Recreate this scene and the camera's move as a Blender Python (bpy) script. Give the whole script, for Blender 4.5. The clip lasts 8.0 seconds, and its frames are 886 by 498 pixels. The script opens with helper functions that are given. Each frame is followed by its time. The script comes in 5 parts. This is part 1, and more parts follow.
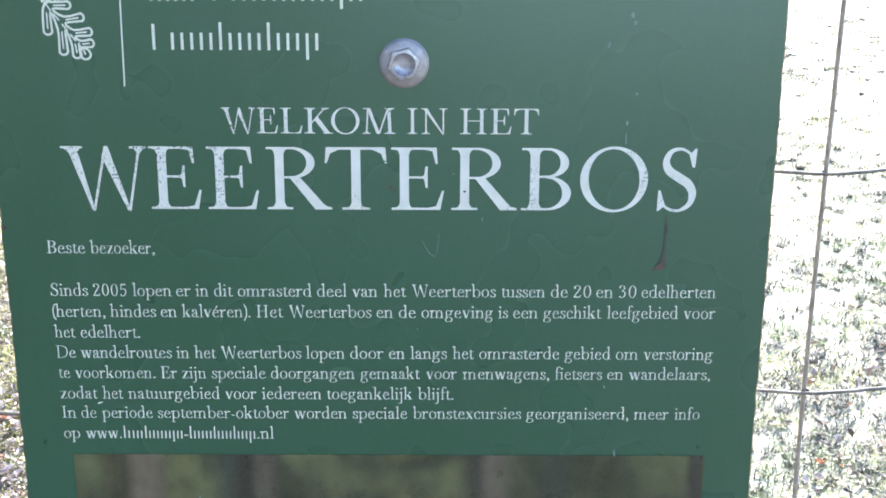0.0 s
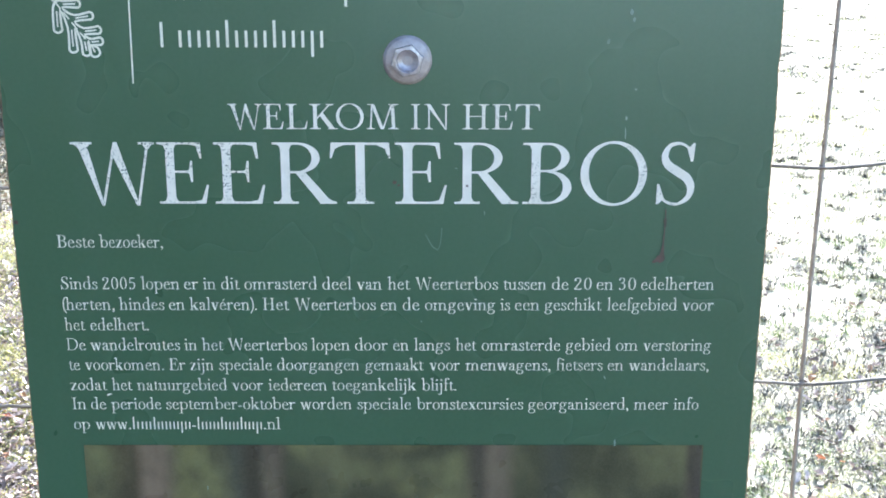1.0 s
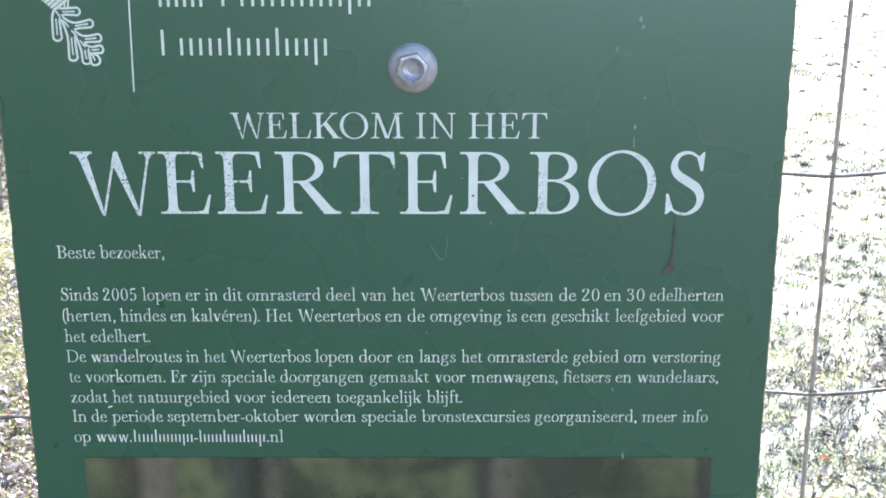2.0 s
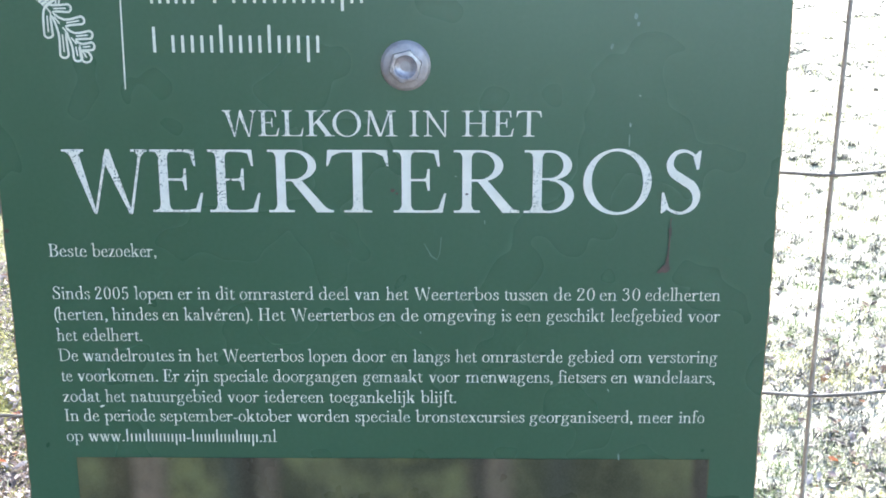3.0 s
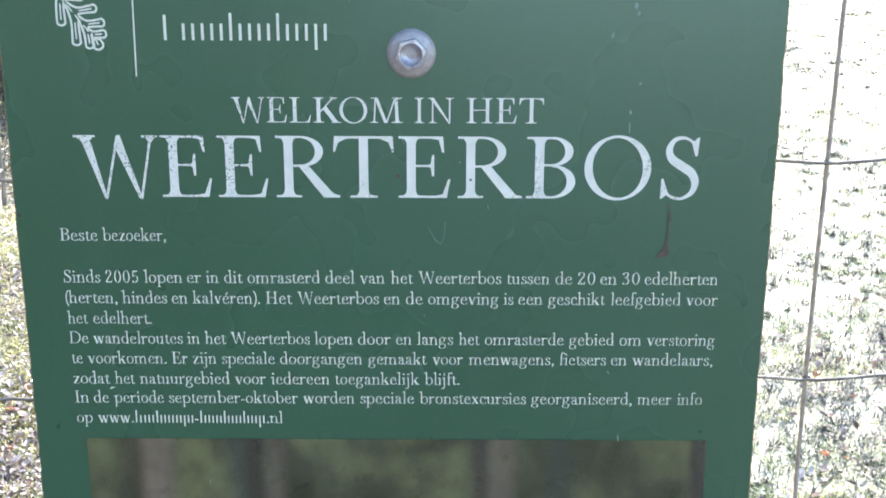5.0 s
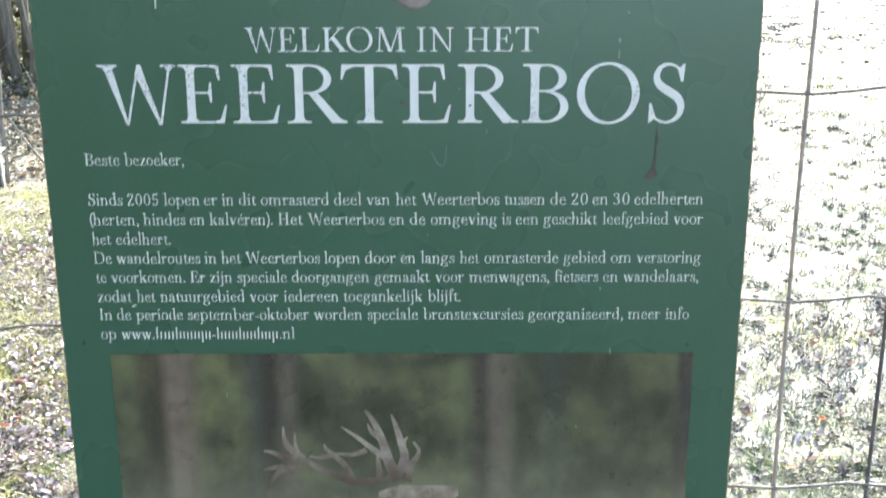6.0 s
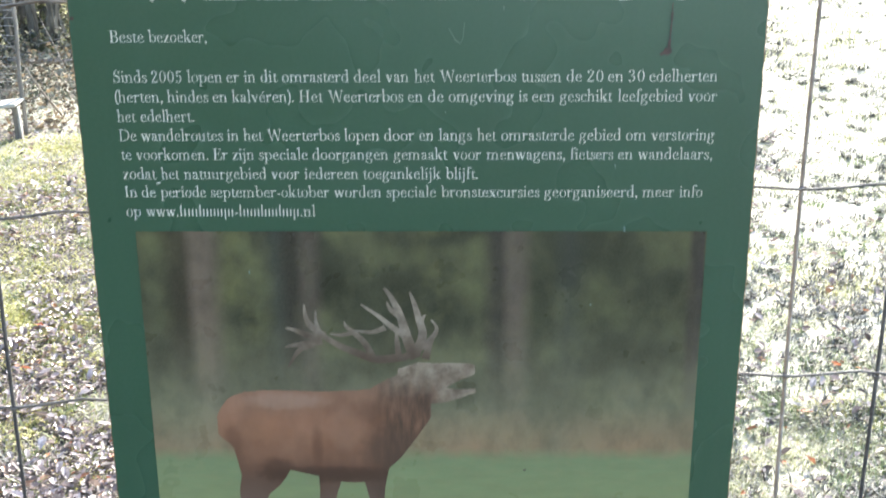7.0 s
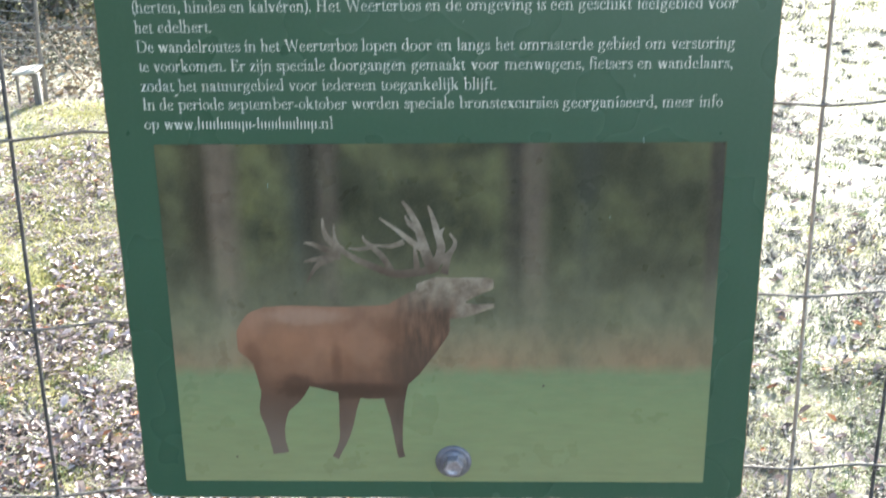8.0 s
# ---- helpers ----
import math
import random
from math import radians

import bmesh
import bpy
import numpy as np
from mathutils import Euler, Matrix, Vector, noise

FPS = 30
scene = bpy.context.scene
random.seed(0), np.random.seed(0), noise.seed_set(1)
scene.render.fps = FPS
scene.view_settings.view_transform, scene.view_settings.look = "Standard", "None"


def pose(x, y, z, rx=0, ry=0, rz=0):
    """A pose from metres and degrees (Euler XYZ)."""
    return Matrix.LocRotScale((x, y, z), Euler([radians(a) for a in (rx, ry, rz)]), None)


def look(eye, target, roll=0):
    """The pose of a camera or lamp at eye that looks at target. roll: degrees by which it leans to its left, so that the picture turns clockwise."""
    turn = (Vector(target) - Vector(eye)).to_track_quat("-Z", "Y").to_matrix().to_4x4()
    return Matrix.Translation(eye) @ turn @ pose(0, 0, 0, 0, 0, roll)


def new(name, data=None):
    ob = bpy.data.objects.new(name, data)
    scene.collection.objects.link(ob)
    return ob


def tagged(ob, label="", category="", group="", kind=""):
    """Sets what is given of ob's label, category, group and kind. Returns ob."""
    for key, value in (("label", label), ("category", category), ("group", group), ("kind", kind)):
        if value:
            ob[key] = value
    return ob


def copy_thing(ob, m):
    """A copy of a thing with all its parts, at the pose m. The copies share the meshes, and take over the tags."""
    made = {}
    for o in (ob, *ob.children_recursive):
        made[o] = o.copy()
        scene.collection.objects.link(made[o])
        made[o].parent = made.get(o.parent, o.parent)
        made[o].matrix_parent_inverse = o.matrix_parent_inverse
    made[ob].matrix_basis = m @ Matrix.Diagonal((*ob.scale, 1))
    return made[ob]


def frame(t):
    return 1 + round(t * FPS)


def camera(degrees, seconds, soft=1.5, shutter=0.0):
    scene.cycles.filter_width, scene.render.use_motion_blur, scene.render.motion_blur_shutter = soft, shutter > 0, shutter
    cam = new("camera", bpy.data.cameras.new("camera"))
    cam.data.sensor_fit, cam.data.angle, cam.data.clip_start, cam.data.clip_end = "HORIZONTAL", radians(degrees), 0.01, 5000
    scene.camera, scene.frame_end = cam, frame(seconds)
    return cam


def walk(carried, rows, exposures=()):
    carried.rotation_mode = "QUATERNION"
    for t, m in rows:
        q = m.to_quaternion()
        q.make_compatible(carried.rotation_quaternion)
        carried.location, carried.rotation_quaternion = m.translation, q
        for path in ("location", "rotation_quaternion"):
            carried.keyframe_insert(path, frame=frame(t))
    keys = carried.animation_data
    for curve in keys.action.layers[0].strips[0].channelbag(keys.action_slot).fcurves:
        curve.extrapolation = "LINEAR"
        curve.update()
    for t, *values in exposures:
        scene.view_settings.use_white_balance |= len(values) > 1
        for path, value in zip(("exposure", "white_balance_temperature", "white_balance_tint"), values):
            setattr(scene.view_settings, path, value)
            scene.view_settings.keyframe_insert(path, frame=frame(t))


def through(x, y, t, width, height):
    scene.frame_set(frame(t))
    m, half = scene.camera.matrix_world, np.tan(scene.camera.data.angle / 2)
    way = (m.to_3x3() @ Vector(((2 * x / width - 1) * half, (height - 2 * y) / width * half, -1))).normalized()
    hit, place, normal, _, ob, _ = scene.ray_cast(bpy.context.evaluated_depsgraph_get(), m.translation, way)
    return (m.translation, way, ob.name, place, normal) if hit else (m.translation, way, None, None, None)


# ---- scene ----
cam = camera(40.6, 8.0, soft=1.7, shutter=0.6)
PATH = [
    (0, (0.0175, -0.6292, 1.5765), (0.0275, 1.2957, 1.0339), 0.30),
    (0.5, (0.0205, -0.6331, 1.5803), (0.0287, 1.2908, 1.0342), 0.31),
    (1, (0.0165, -0.6416, 1.5768), (0.0244, 1.2829, 1.0323), 0.13),
    (1.5, (0.0136, -0.6368, 1.5787), (0.0183, 1.2862, 1.0293), 0.21),
    (1.7, (0.0140, -0.6330, 1.5810), (0.0200, 1.2895, 1.0298), 0.10),
    (2.8, (0.0210, -0.6270, 1.5810), (0.0140, 1.2987, 1.0411), 0.10),
    (3, (0.0236, -0.6249, 1.5791), (0.0109, 1.2982, 1.0302), 0.05),
    (3.5, (0.0228, -0.6222, 1.5801), (0.0157, 1.3063, 1.0505), 0.39),
    (4, (0.0207, -0.6170, 1.5926), (0.0179, 1.3054, 1.0408), 0.78),
    (4.2, (0.0220, -0.6240, 1.5780), (0.0160, 1.3078, 1.0601), 0.70),
    (5.3, (0.0161, -0.6496, 1.5748), (0.0200, 1.2690, 1.0100), -0.13),
    (5.5, (0.0172, -0.6612, 1.5712), (0.0126, 1.2567, 1.0039), -0.60),
    (6, (0.0168, -0.6914, 1.5544), (0.0155, 1.2220, 0.9721), -0.12),
    (6.5, (0.0171, -0.7070, 1.5325), (0.0084, 1.1971, 0.9206), 0.10),
    (7, (0.0156, -0.7209, 1.5090), (-0.0120, 1.1730, 0.8667), -0.27),
    (7.5, (0.0182, -0.7326, 1.4944), (-0.0195, 1.1558, 0.8367), -0.75),
    (8, (0.0161, -0.7314, 1.4725), (-0.0437, 1.1464, 0.7869), -0.75),
]
EXPOSURE = 2.43
# the sign, its post and the fence lean back a little; the path is told in the sign's own frame
LEANING = Matrix.Translation((0, 0.05, 0.20)) @ pose(0, 0, 0, -3.5) @ Matrix.Translation((0, -0.05, 0))
walk(cam, [(t, LEANING @ look(eye, target, roll)) for t, eye, target, roll in PATH], exposures=[(0.0, EXPOSURE - 0.02, 5970, 10), (5.0, EXPOSURE - 0.01, 6030, 10), (8.0, EXPOSURE - 0.21, 6310, 9)])

# ---- world and sun ----
SUN_EL, SUN_AZ = 29.0, 20.0          # degrees up, degrees from +y towards +x
world = bpy.data.worlds.new("sky")
scene.world = world
world.use_nodes = True
wn = world.node_tree.nodes
sky = wn.new("ShaderNodeTexSky")
sky.sky_type, sky.sun_disc = "NISHITA", False
sky.sun_elevation, sky.sun_rotation = radians(SUN_EL), radians(SUN_AZ)
wn["Background"].inputs["Strength"].default_value = 0.128
world.node_tree.links.new(sky.outputs[0], wn["Background"].inputs["Color"])
sun_data = bpy.data.lights.new("sun", "SUN")
sun_data.energy, sun_data.angle, sun_data.color = 4.5, radians(0.53), (1.0, 0.945, 0.85)
sun = new("sun", sun_data)
sun_dir = Vector((math.sin(radians(SUN_AZ)) * math.cos(radians(SUN_EL)), math.cos(radians(SUN_AZ)) * math.cos(radians(SUN_EL)), math.sin(radians(SUN_EL))))
sun.matrix_world = look(sun_dir * 30, (0, 0, 0))


# ---- materials ----
class Nodes:
    """A short way to write node materials."""

    def __init__(self, name):
        self.mat = bpy.data.materials.new(name)
        self.mat.use_nodes = True
        self.tree = self.mat.node_tree
        self.bsdf = self.tree.nodes["Principled BSDF"]
        self.out = self.tree.nodes["Material Output"]

    def add(self, kind, **values):
        node = self.tree.nodes.new(kind)
        for key, value in values.items():
            setattr(node, key, value)
        return node

    def link(self, a, b):
        self.tree.links.new(a, b)

    def put(self, socket, value):
        if isinstance(value, bpy.types.NodeSocket):
            self.link(value, socket)
        else:
            socket.default_value = value

    def coords(self, scale=(1, 1, 1), kind="Object"):
        tc, mp = self.add("ShaderNodeTexCoord"), self.add("ShaderNodeMapping")
        self.link(tc.outputs[kind], mp.inputs["Vector"])
        mp.inputs["Scale"].default_value = scale
        return mp.outputs[0]

    def noise(self, vec, scale, detail=4, rough=0.55):
        n = self.add("ShaderNodeTexNoise")
        self.link(vec, n.inputs["Vector"])
        n.inputs["Scale"].default_value, n.inputs["Detail"].default_value, n.inputs["Roughness"].default_value = scale, detail, rough
        return n.outputs["Fac"]

    def ramp(self, fac, stops, smooth=False):
        r = self.add("ShaderNodeValToRGB")
        if smooth:
            r.color_ramp.interpolation = "EASE"
        els = r.color_ramp.elements
        while len(els) < len(stops):
            els.new(0.5)
        for el, (pos, col) in zip(els, stops):
            el.position = pos
            el.color = (*col, 1) if isinstance(col, tuple) else (col, col, col, 1)
        self.link(fac, r.inputs["Fac"])
        return r.outputs["Color"]

    def mix(self, fac, a, b):
        m = self.add("ShaderNodeMix", data_type="RGBA")
        self.put(m.inputs[0], fac)
        self.put(m.inputs[6], (*a, 1) if isinstance(a, tuple) else a)
        self.put(m.inputs[7], (*b, 1) if isinstance(b, tuple) else b)
        return m.outputs[2]

    def math(self, op, a, b=0.0):
        m = self.add("ShaderNodeMath", operation=op)
        self.put(m.inputs[0], a)
        self.put(m.inputs[1], b)
        return m.outputs[0]

    def split(self, vec):
        s = self.add("ShaderNodeSeparateXYZ")
        self.link(vec, s.inputs[0])
        return s.outputs

    def bump(self, height, strength=0.3, distance=0.002):
        b = self.add("ShaderNodeBump")
        self.link(height, b.inputs["Height"])
        b.inputs["Strength"].default_value, b.inputs["Distance"].default_value = strength, distance
        self.link(b.outputs[0], self.bsdf.inputs["Normal"])

    def done(self, color=None, rough=None, metal=None, coat=None, spec=None):
        for key, value in (("Base Color", color), ("Roughness", rough), ("Metallic", metal), ("Coat Weight", coat), ("Specular IOR Level", spec)):
            if value is not None:
                self.put(self.bsdf.inputs[key], (*value, 1) if isinstance(value, tuple) else value)
        return self.mat

    def leafy(self, color, rough, through):
        """Thin leaf: gloss and diffuse above, part of the light let through."""
        self.done(color, rough)
        tr, mx = self.add("ShaderNodeBsdfTranslucent"), self.add("ShaderNodeMixShader")
        self.put(tr.inputs["Color"], color)
        mx.inputs[0].default_value = through
        self.link(self.bsdf.outputs[0], mx.inputs[1])
        self.link(tr.outputs[0], mx.inputs[2])
        self.link(mx.outputs[0], self.out.inputs["Surface"])
        return self.mat


def m_board():
    n = Nodes("green_enamel")
    v = n.coords()
    cloud = n.noise(v, 6, 3)
    streak = n.noise(n.coords((60, 60, 5)), 1.0, 4)
    col = n.ramp(cloud, [(0.25, (0.026, 0.092, 0.046)), (0.75, (0.032, 0.105, 0.056))])
    col = n.mix(n.ramp(streak, [(0.50, 0.0), (0.90, 0.16)]), col, (0.08, 0.14, 0.11))
    col = n.mix(n.ramp(n.noise(v, 420, 2), [(0.35, 0.0), (0.70, 0.10)]), col, (0.09, 0.16, 0.12))
    rough = n.ramp(n.noise(v, 14, 2), [(0.3, 0.26), (0.75, 0.30)])
    n.bsdf.inputs["Coat Roughness"].default_value = 0.30
    return n.done(col, rough, spec=0.5, coat=0.75)


def m_board_edge():
    n = Nodes("board_core")
    v = n.coords()
    return n.done(n.ramp(n.noise(v, 300, 3), [(0.35, (0.10, 0.07, 0.035)), (0.7, (0.32, 0.22, 0.12))]), 0.7)


def m_letter(name, wear, low, high):
    n = Nodes(name)
    v = n.coords()
    col = n.ramp(n.noise(v, 90, 4), [(0.3, low), (0.7, high)])
    x, _, z = n.split(v)
    west = n.ramp(n.math("ADD", n.math("MULTIPLY", x, 2.5), 0.5), [(0.08, 0.17), (0.30, 0.16), (0.37, 0.0)])
    patch = n.ramp(n.math("ADD", n.noise(v, 34, 2), west), [(0.52, 0.0), (0.70, 1.0)])
    pits = n.ramp(n.noise(v, 900, 3), [(0.56, 0.0), (0.62, 1.0)])
    fac = n.math("MULTIPLY", n.math("MULTIPLY", patch, pits), wear)
    col = n.mix(fac, col, (0.07, 0.11, 0.09))
    return n.done(col, 0.35)


def m_simple(name, lo, hi, scale, rough, metal=0.0, stretch=(1, 1, 1), relief=0.0):
    n = Nodes(name)
    v = n.coords(stretch)
    f = n.noise(v, scale, 5, 0.6)
    if relief:
        n.bump(f, 0.6, relief)
    return n.done(n.ramp(f, [(0.3, lo), (0.7, hi)]), rough, metal)


def m_picture(x0, x1, z0, z1):
    """Blurred woodland over pale green turf, printed flat."""
    n = Nodes("printed_picture")
    v = n.coords()
    x, _, z = n.split(v)
    u = n.math("DIVIDE", n.math("SUBTRACT", x, x0), x1 - x0)
    w = n.math("DIVIDE", n.math("SUBTRACT", z, z0), z1 - z0)
    soft = n.noise(v, 20, 2)
    wood = n.ramp(soft, [(0.36, (0.024, 0.029, 0.018)), (0.50, (0.052, 0.057, 0.034)), (0.66, (0.118, 0.122, 0.060))])
    gold = n.math("MULTIPLY", n.ramp(n.noise(v, 33, 3), [(0.44, 0.0), (0.62, 1.0)]), n.ramp(u, [(0.11, 0.0), (0.15, 0.9), (0.25, 0.8), (0.30, 0.0), (0.48, 0.0), (0.53, 0.8), (0.58, 0.0)]))
    gold = n.math("MULTIPLY", gold, n.ramp(w, [(0.58, 0.0), (0.8, 1.0)]))
    wood = n.mix(gold, wood, (0.130, 0.130, 0.058))
    dark = n.ramp(u, [(0.215, 0.0), (0.245, 0.8), (0.28, 0.7), (0.30, 0.0), (0.73, 0.0), (0.76, 0.7), (0.80, 0.0)])
    dark = n.math("MULTIPLY", dark, n.ramp(w, [(0.50, 0.0), (0.62, 1.0)]))
    wood = n.mix(dark, wood, (0.048, 0.055, 0.045))
    for a, b, shade, lit in ((0.040, 0.146, (0.038, 0.032, 0.023), (0.165, 0.124, 0.092)), (0.250, 0.325, (0.030, 0.027, 0.022), (0.095, 0.076, 0.060)), (0.612, 0.695, (0.042, 0.037, 0.032), (0.125, 0.098, 0.076)), (0.972, 1.010, (0.040, 0.032, 0.030), (0.05, 0.042, 0.04))):
        d = b - a
        mask = n.ramp(u, [(a - 0.10 * d, 0.0), (a + 0.22 * d, 0.90), (b - 0.25 * d, 0.90), (b + 0.08 * d, 0.0)])
        col = n.ramp(u, [(a, shade), (a + 0.35 * d, shade), (a + 0.55 * d, lit), (b, lit)])
        mask = n.math("MULTIPLY", mask, n.ramp(w, [(0.36, 0.15), (0.62, 0.95)]))
        wood = n.mix(mask, wood, col)
    haze = n.math("MULTIPLY", n.ramp(w, [(0.34, 0.95), (0.76, 0.0)]), n.ramp(n.noise(v, 22, 2), [(0.3, 0.55), (0.7, 1.0)]))
    wood = n.mix(haze, wood, (0.275, 0.262, 0.165))
    brown = n.math("MULTIPLY", n.ramp(w, [(0.36, 1.0), (0.50, 0.0)]), n.ramp(n.noise(n.coords((20, 20, 8)), 1.0, 3), [(0.3, 0.3), (0.7, 1.0)]))
    wood = n.mix(brown, wood, (0.300, 0.190, 0.112))
    turf = n.ramp(w, [(0.0, (0.240, 0.258, 0.130)), (0.12, (0.222, 0.254, 0.124)), (0.22, (0.208, 0.250, 0.122)), (0.34, (0.182, 0.230, 0.120))])
    turf = n.mix(n.ramp(n.noise(n.coords((8, 8, 40)), 4.0, 4), [(0.35, 0.0), (0.75, 0.35)]), turf, (0.15, 0.155, 0.08))
    wood = n.mix(n.ramp(n.noise(n.coords((1, 1, 0.7)), 62, 3), [(0.42, 0.0), (0.72, 0.42)]), wood, (0.035, 0.038, 0.026))
    wood = n.mix(n.ramp(n.noise(n.coords((1.0, 1.0, 0.6)), 47, 3), [(0.50, 0.0), (0.75, 0.26)]), wood, (0.170, 0.165, 0.090))
    turf = n.mix(n.ramp(n.noise(n.coords((1, 1, 2.5)), 95, 4), [(0.45, 0.0), (0.75, 0.30)]), turf, (0.26, 0.25, 0.13))
    edge = n.math("ADD", w, n.math("MULTIPLY", n.noise(n.coords((90, 90, 20)), 1.0, 3), 0.03))
    col = n.mix(n.ramp(edge, [(0.350, 1.0), (0.388, 0.0)]), wood, turf)
    col = n.mix(n.ramp(n.noise(v, 800, 2), [(0.35, 0.0), (0.70, 0.05)]), col, (0.30, 0.28, 0.22))
    ink = n.add("ShaderNodeHueSaturation")
    n.link(n.mix(0.015, col, (0.40, 0.20, 0.02)), ink.inputs["Color"])
    ink.inputs["Value"].default_value, ink.inputs["Saturation"].default_value = 1.25, 1.04
    rough = n.ramp(n.noise(v, 30, 3), [(0.3, 0.26), (0.7, 0.33)])
    return n.done(ink.outputs[0], rough, spec=0.28)


def m_ground():
    n = Nodes("soil_and_turf")
    v = n.coords()
    x, y, _ = n.split(v)
    fine = n.noise(v, 38, 8, 0.7)
    clump = n.noise(v, 2.6, 4, 0.6)
    soil = n.ramp(fine, [(0.30, (0.035, 0.029, 0.024)), (0.5, (0.115, 0.095, 0.080)), (0.72, (0.34, 0.29, 0.25))])
    grass = n.ramp(fine, [(0.28, (0.34, 0.32, 0.23)), (0.5, (0.52, 0.50, 0.38)), (0.72, (0.66, 0.64, 0.53))])
    # pale ground takes over with distance, glare put into the colour
    side = n.math("ADD", n.math("MULTIPLY", x, 0.12), n.math("MULTIPLY", n.math("SUBTRACT", y, 2.6), 0.10))
    col = n.mix(n.ramp(n.math("ADD", clump, side), [(0.40, 0.0), (0.58, 1.0)]), soil, grass)
    # unseen dark ground behind the camera, added to dim the board's reflections
    back_dark = n.ramp(n.math("ADD", n.math("MULTIPLY", y, -0.4), n.math("MULTIPLY", n.noise(v, 1.1, 5, 0.65), 1.2)), [(0.98, 0.0), (1.35, 1.0)])
    # fades out towards +x, so the board's right half mirrors bright meadow
    back_dark = n.math("MULTIPLY", back_dark, n.ramp(n.math("ADD", n.math("MULTIPLY", x, 0.5), n.math("ADD", n.math("MULTIPLY", y, 0.075), n.math("MULTIPLY", n.noise(v, 0.9, 4, 0.6), 0.3))), [(0.16, 1.0), (0.75, 0.0)]))
    col = n.mix(back_dark, col, n.ramp(fine, [(0.3, (0.022, 0.017, 0.012)), (0.7, (0.085, 0.066, 0.048))]))
    n.bump(fine, 0.9, 0.03)
    return n.done(col, 0.8)


def m_leaves(name, stops, rough, through):
    n = Nodes(name)
    g = n.add("ShaderNodeNewGeometry")
    col = n.ramp(g.outputs["Random Per Island"], stops)
    v = n.coords()
    col = n.mix(n.ramp(n.noise(v, 120, 3), [(0.35, 0.0), (0.75, 0.35)]), col, (0.10, 0.075, 0.045))
    return n.leafy(col, rough, through)


MAT_BOARD, MAT_EDGE = m_board(), m_board_edge()
MAT_TITLE, MAT_TEXT = m_letter("worn_white_print", 1.0, (0.72, 0.70, 0.62), (0.82, 0.795, 0.72)), m_letter("white_print", 0.15, (0.71, 0.72, 0.60), (0.81, 0.81, 0.69))
MAT_ZINC = m_simple("galvanised_steel", (0.31, 0.28, 0.28), (0.49, 0.445, 0.45), 240, 0.46, 0.40)
MAT_DARKZINC = m_simple("dark_galvanised_steel", (0.16, 0.155, 0.17), (0.29, 0.28, 0.31), 240, 0.42, 0.5)
MAT_BOLT = m_simple("bright_bolt_steel", (0.30, 0.275, 0.285), (0.58, 0.535, 0.555), 420, 0.30, 0.55)
MAT_DARKWIRE = m_simple("dull_steel_wire", (0.05, 0.052, 0.055), (0.15, 0.155, 0.16), 60, 0.5, 0.4)
MAT_WIRE = m_simple("weathered_fence_wire", (0.11, 0.10, 0.09), (0.27, 0.255, 0.225), 60, 0.62, 0.25)
MAT_UPRIGHT = m_simple("weathered_upright_wire", (0.18, 0.168, 0.155), (0.40, 0.375, 0.345), 60, 0.55, 0.3)
MAT_WOOD = m_simple("grey_weathered_wood", (0.13, 0.11, 0.09), (0.36, 0.33, 0.29), 22, 0.8, 0, (3, 3, 0.3), 0.004)
MAT_PALEWOOD = m_simple("bleached_grey_wood", (0.26, 0.24, 0.21), (0.50, 0.48, 0.44), 24, 0.75, 0, (3, 3, 0.4), 0.002)
MAT_PALE = m_simple("bleached_plank", (0.46, 0.44, 0.38), (0.66, 0.64, 0.56), 30, 0.6, 0, (0.4, 3, 3), 0.002)
MAT_BARK = m_simple("tree_bark", (0.050, 0.044, 0.034), (0.23, 0.205, 0.165), 16, 0.95, 0, (2, 2, 0.35), 0.02)
MAT_TWIG = m_simple("dead_twigs", (0.16, 0.13, 0.10), (0.42, 0.37, 0.31), 30, 0.8)
MAT_GROUND = m_ground()
# the lilac-white tone imitates sky glints on wet leaves
MAT_LITTER = m_leaves("fallen_leaf", [(0.0, (0.08, 0.063, 0.058)), (0.25, (0.25, 0.20, 0.185)), (0.5, (0.50, 0.41, 0.39)), (0.78, (0.66, 0.60, 0.605)), (0.93, (0.38, 0.27, 0.20)), (0.97, (0.38, 0.22, 0.13)), (1.0, (0.46, 0.16, 0.07))], 0.36, 0.30)
MAT_GRASS = m_leaves("grass_blade", [(0.0, (0.28, 0.325, 0.145)), (0.35, (0.43, 0.445, 0.245)), (0.65, (0.55, 0.545, 0.38)), (0.9, (0.66, 0.645, 0.55))], 0.5, 0.58)
MAT_TUSSOCK = m_leaves("tussock_blade", [(0.0, (0.10, 0.10, 0.085)), (0.5, (0.18, 0.178, 0.155)), (0.9, (0.33, 0.315, 0.275))], 0.7, 0.2)
MAT_TUFT = m_leaves("green_grass_tuft", [(0.0, (0.09, 0.14, 0.05)), (0.5, (0.20, 0.27, 0.11)), (0.9, (0.36, 0.42, 0.22))], 0.4, 0.4)
MAT_MOSS = m_leaves("moss_tuft", [(0.0, (0.32, 0.34, 0.10)), (0.5, (0.56, 0.54, 0.20)), (0.9, (0.68, 0.63, 0.34))], 0.6, 0.45)
MAT_DRY = m_leaves("withered_foliage", [(0.0, (0.10, 0.080, 0.056)), (0.4, (0.19, 0.15, 0.105)), (0.62, (0.26, 0.205, 0.14)), (0.85, (0.31, 0.22, 0.13)), (0.93, (0.33, 0.26, 0.15)), (0.97, (0.46, 0.40, 0.32))], 0.7, 0.35)
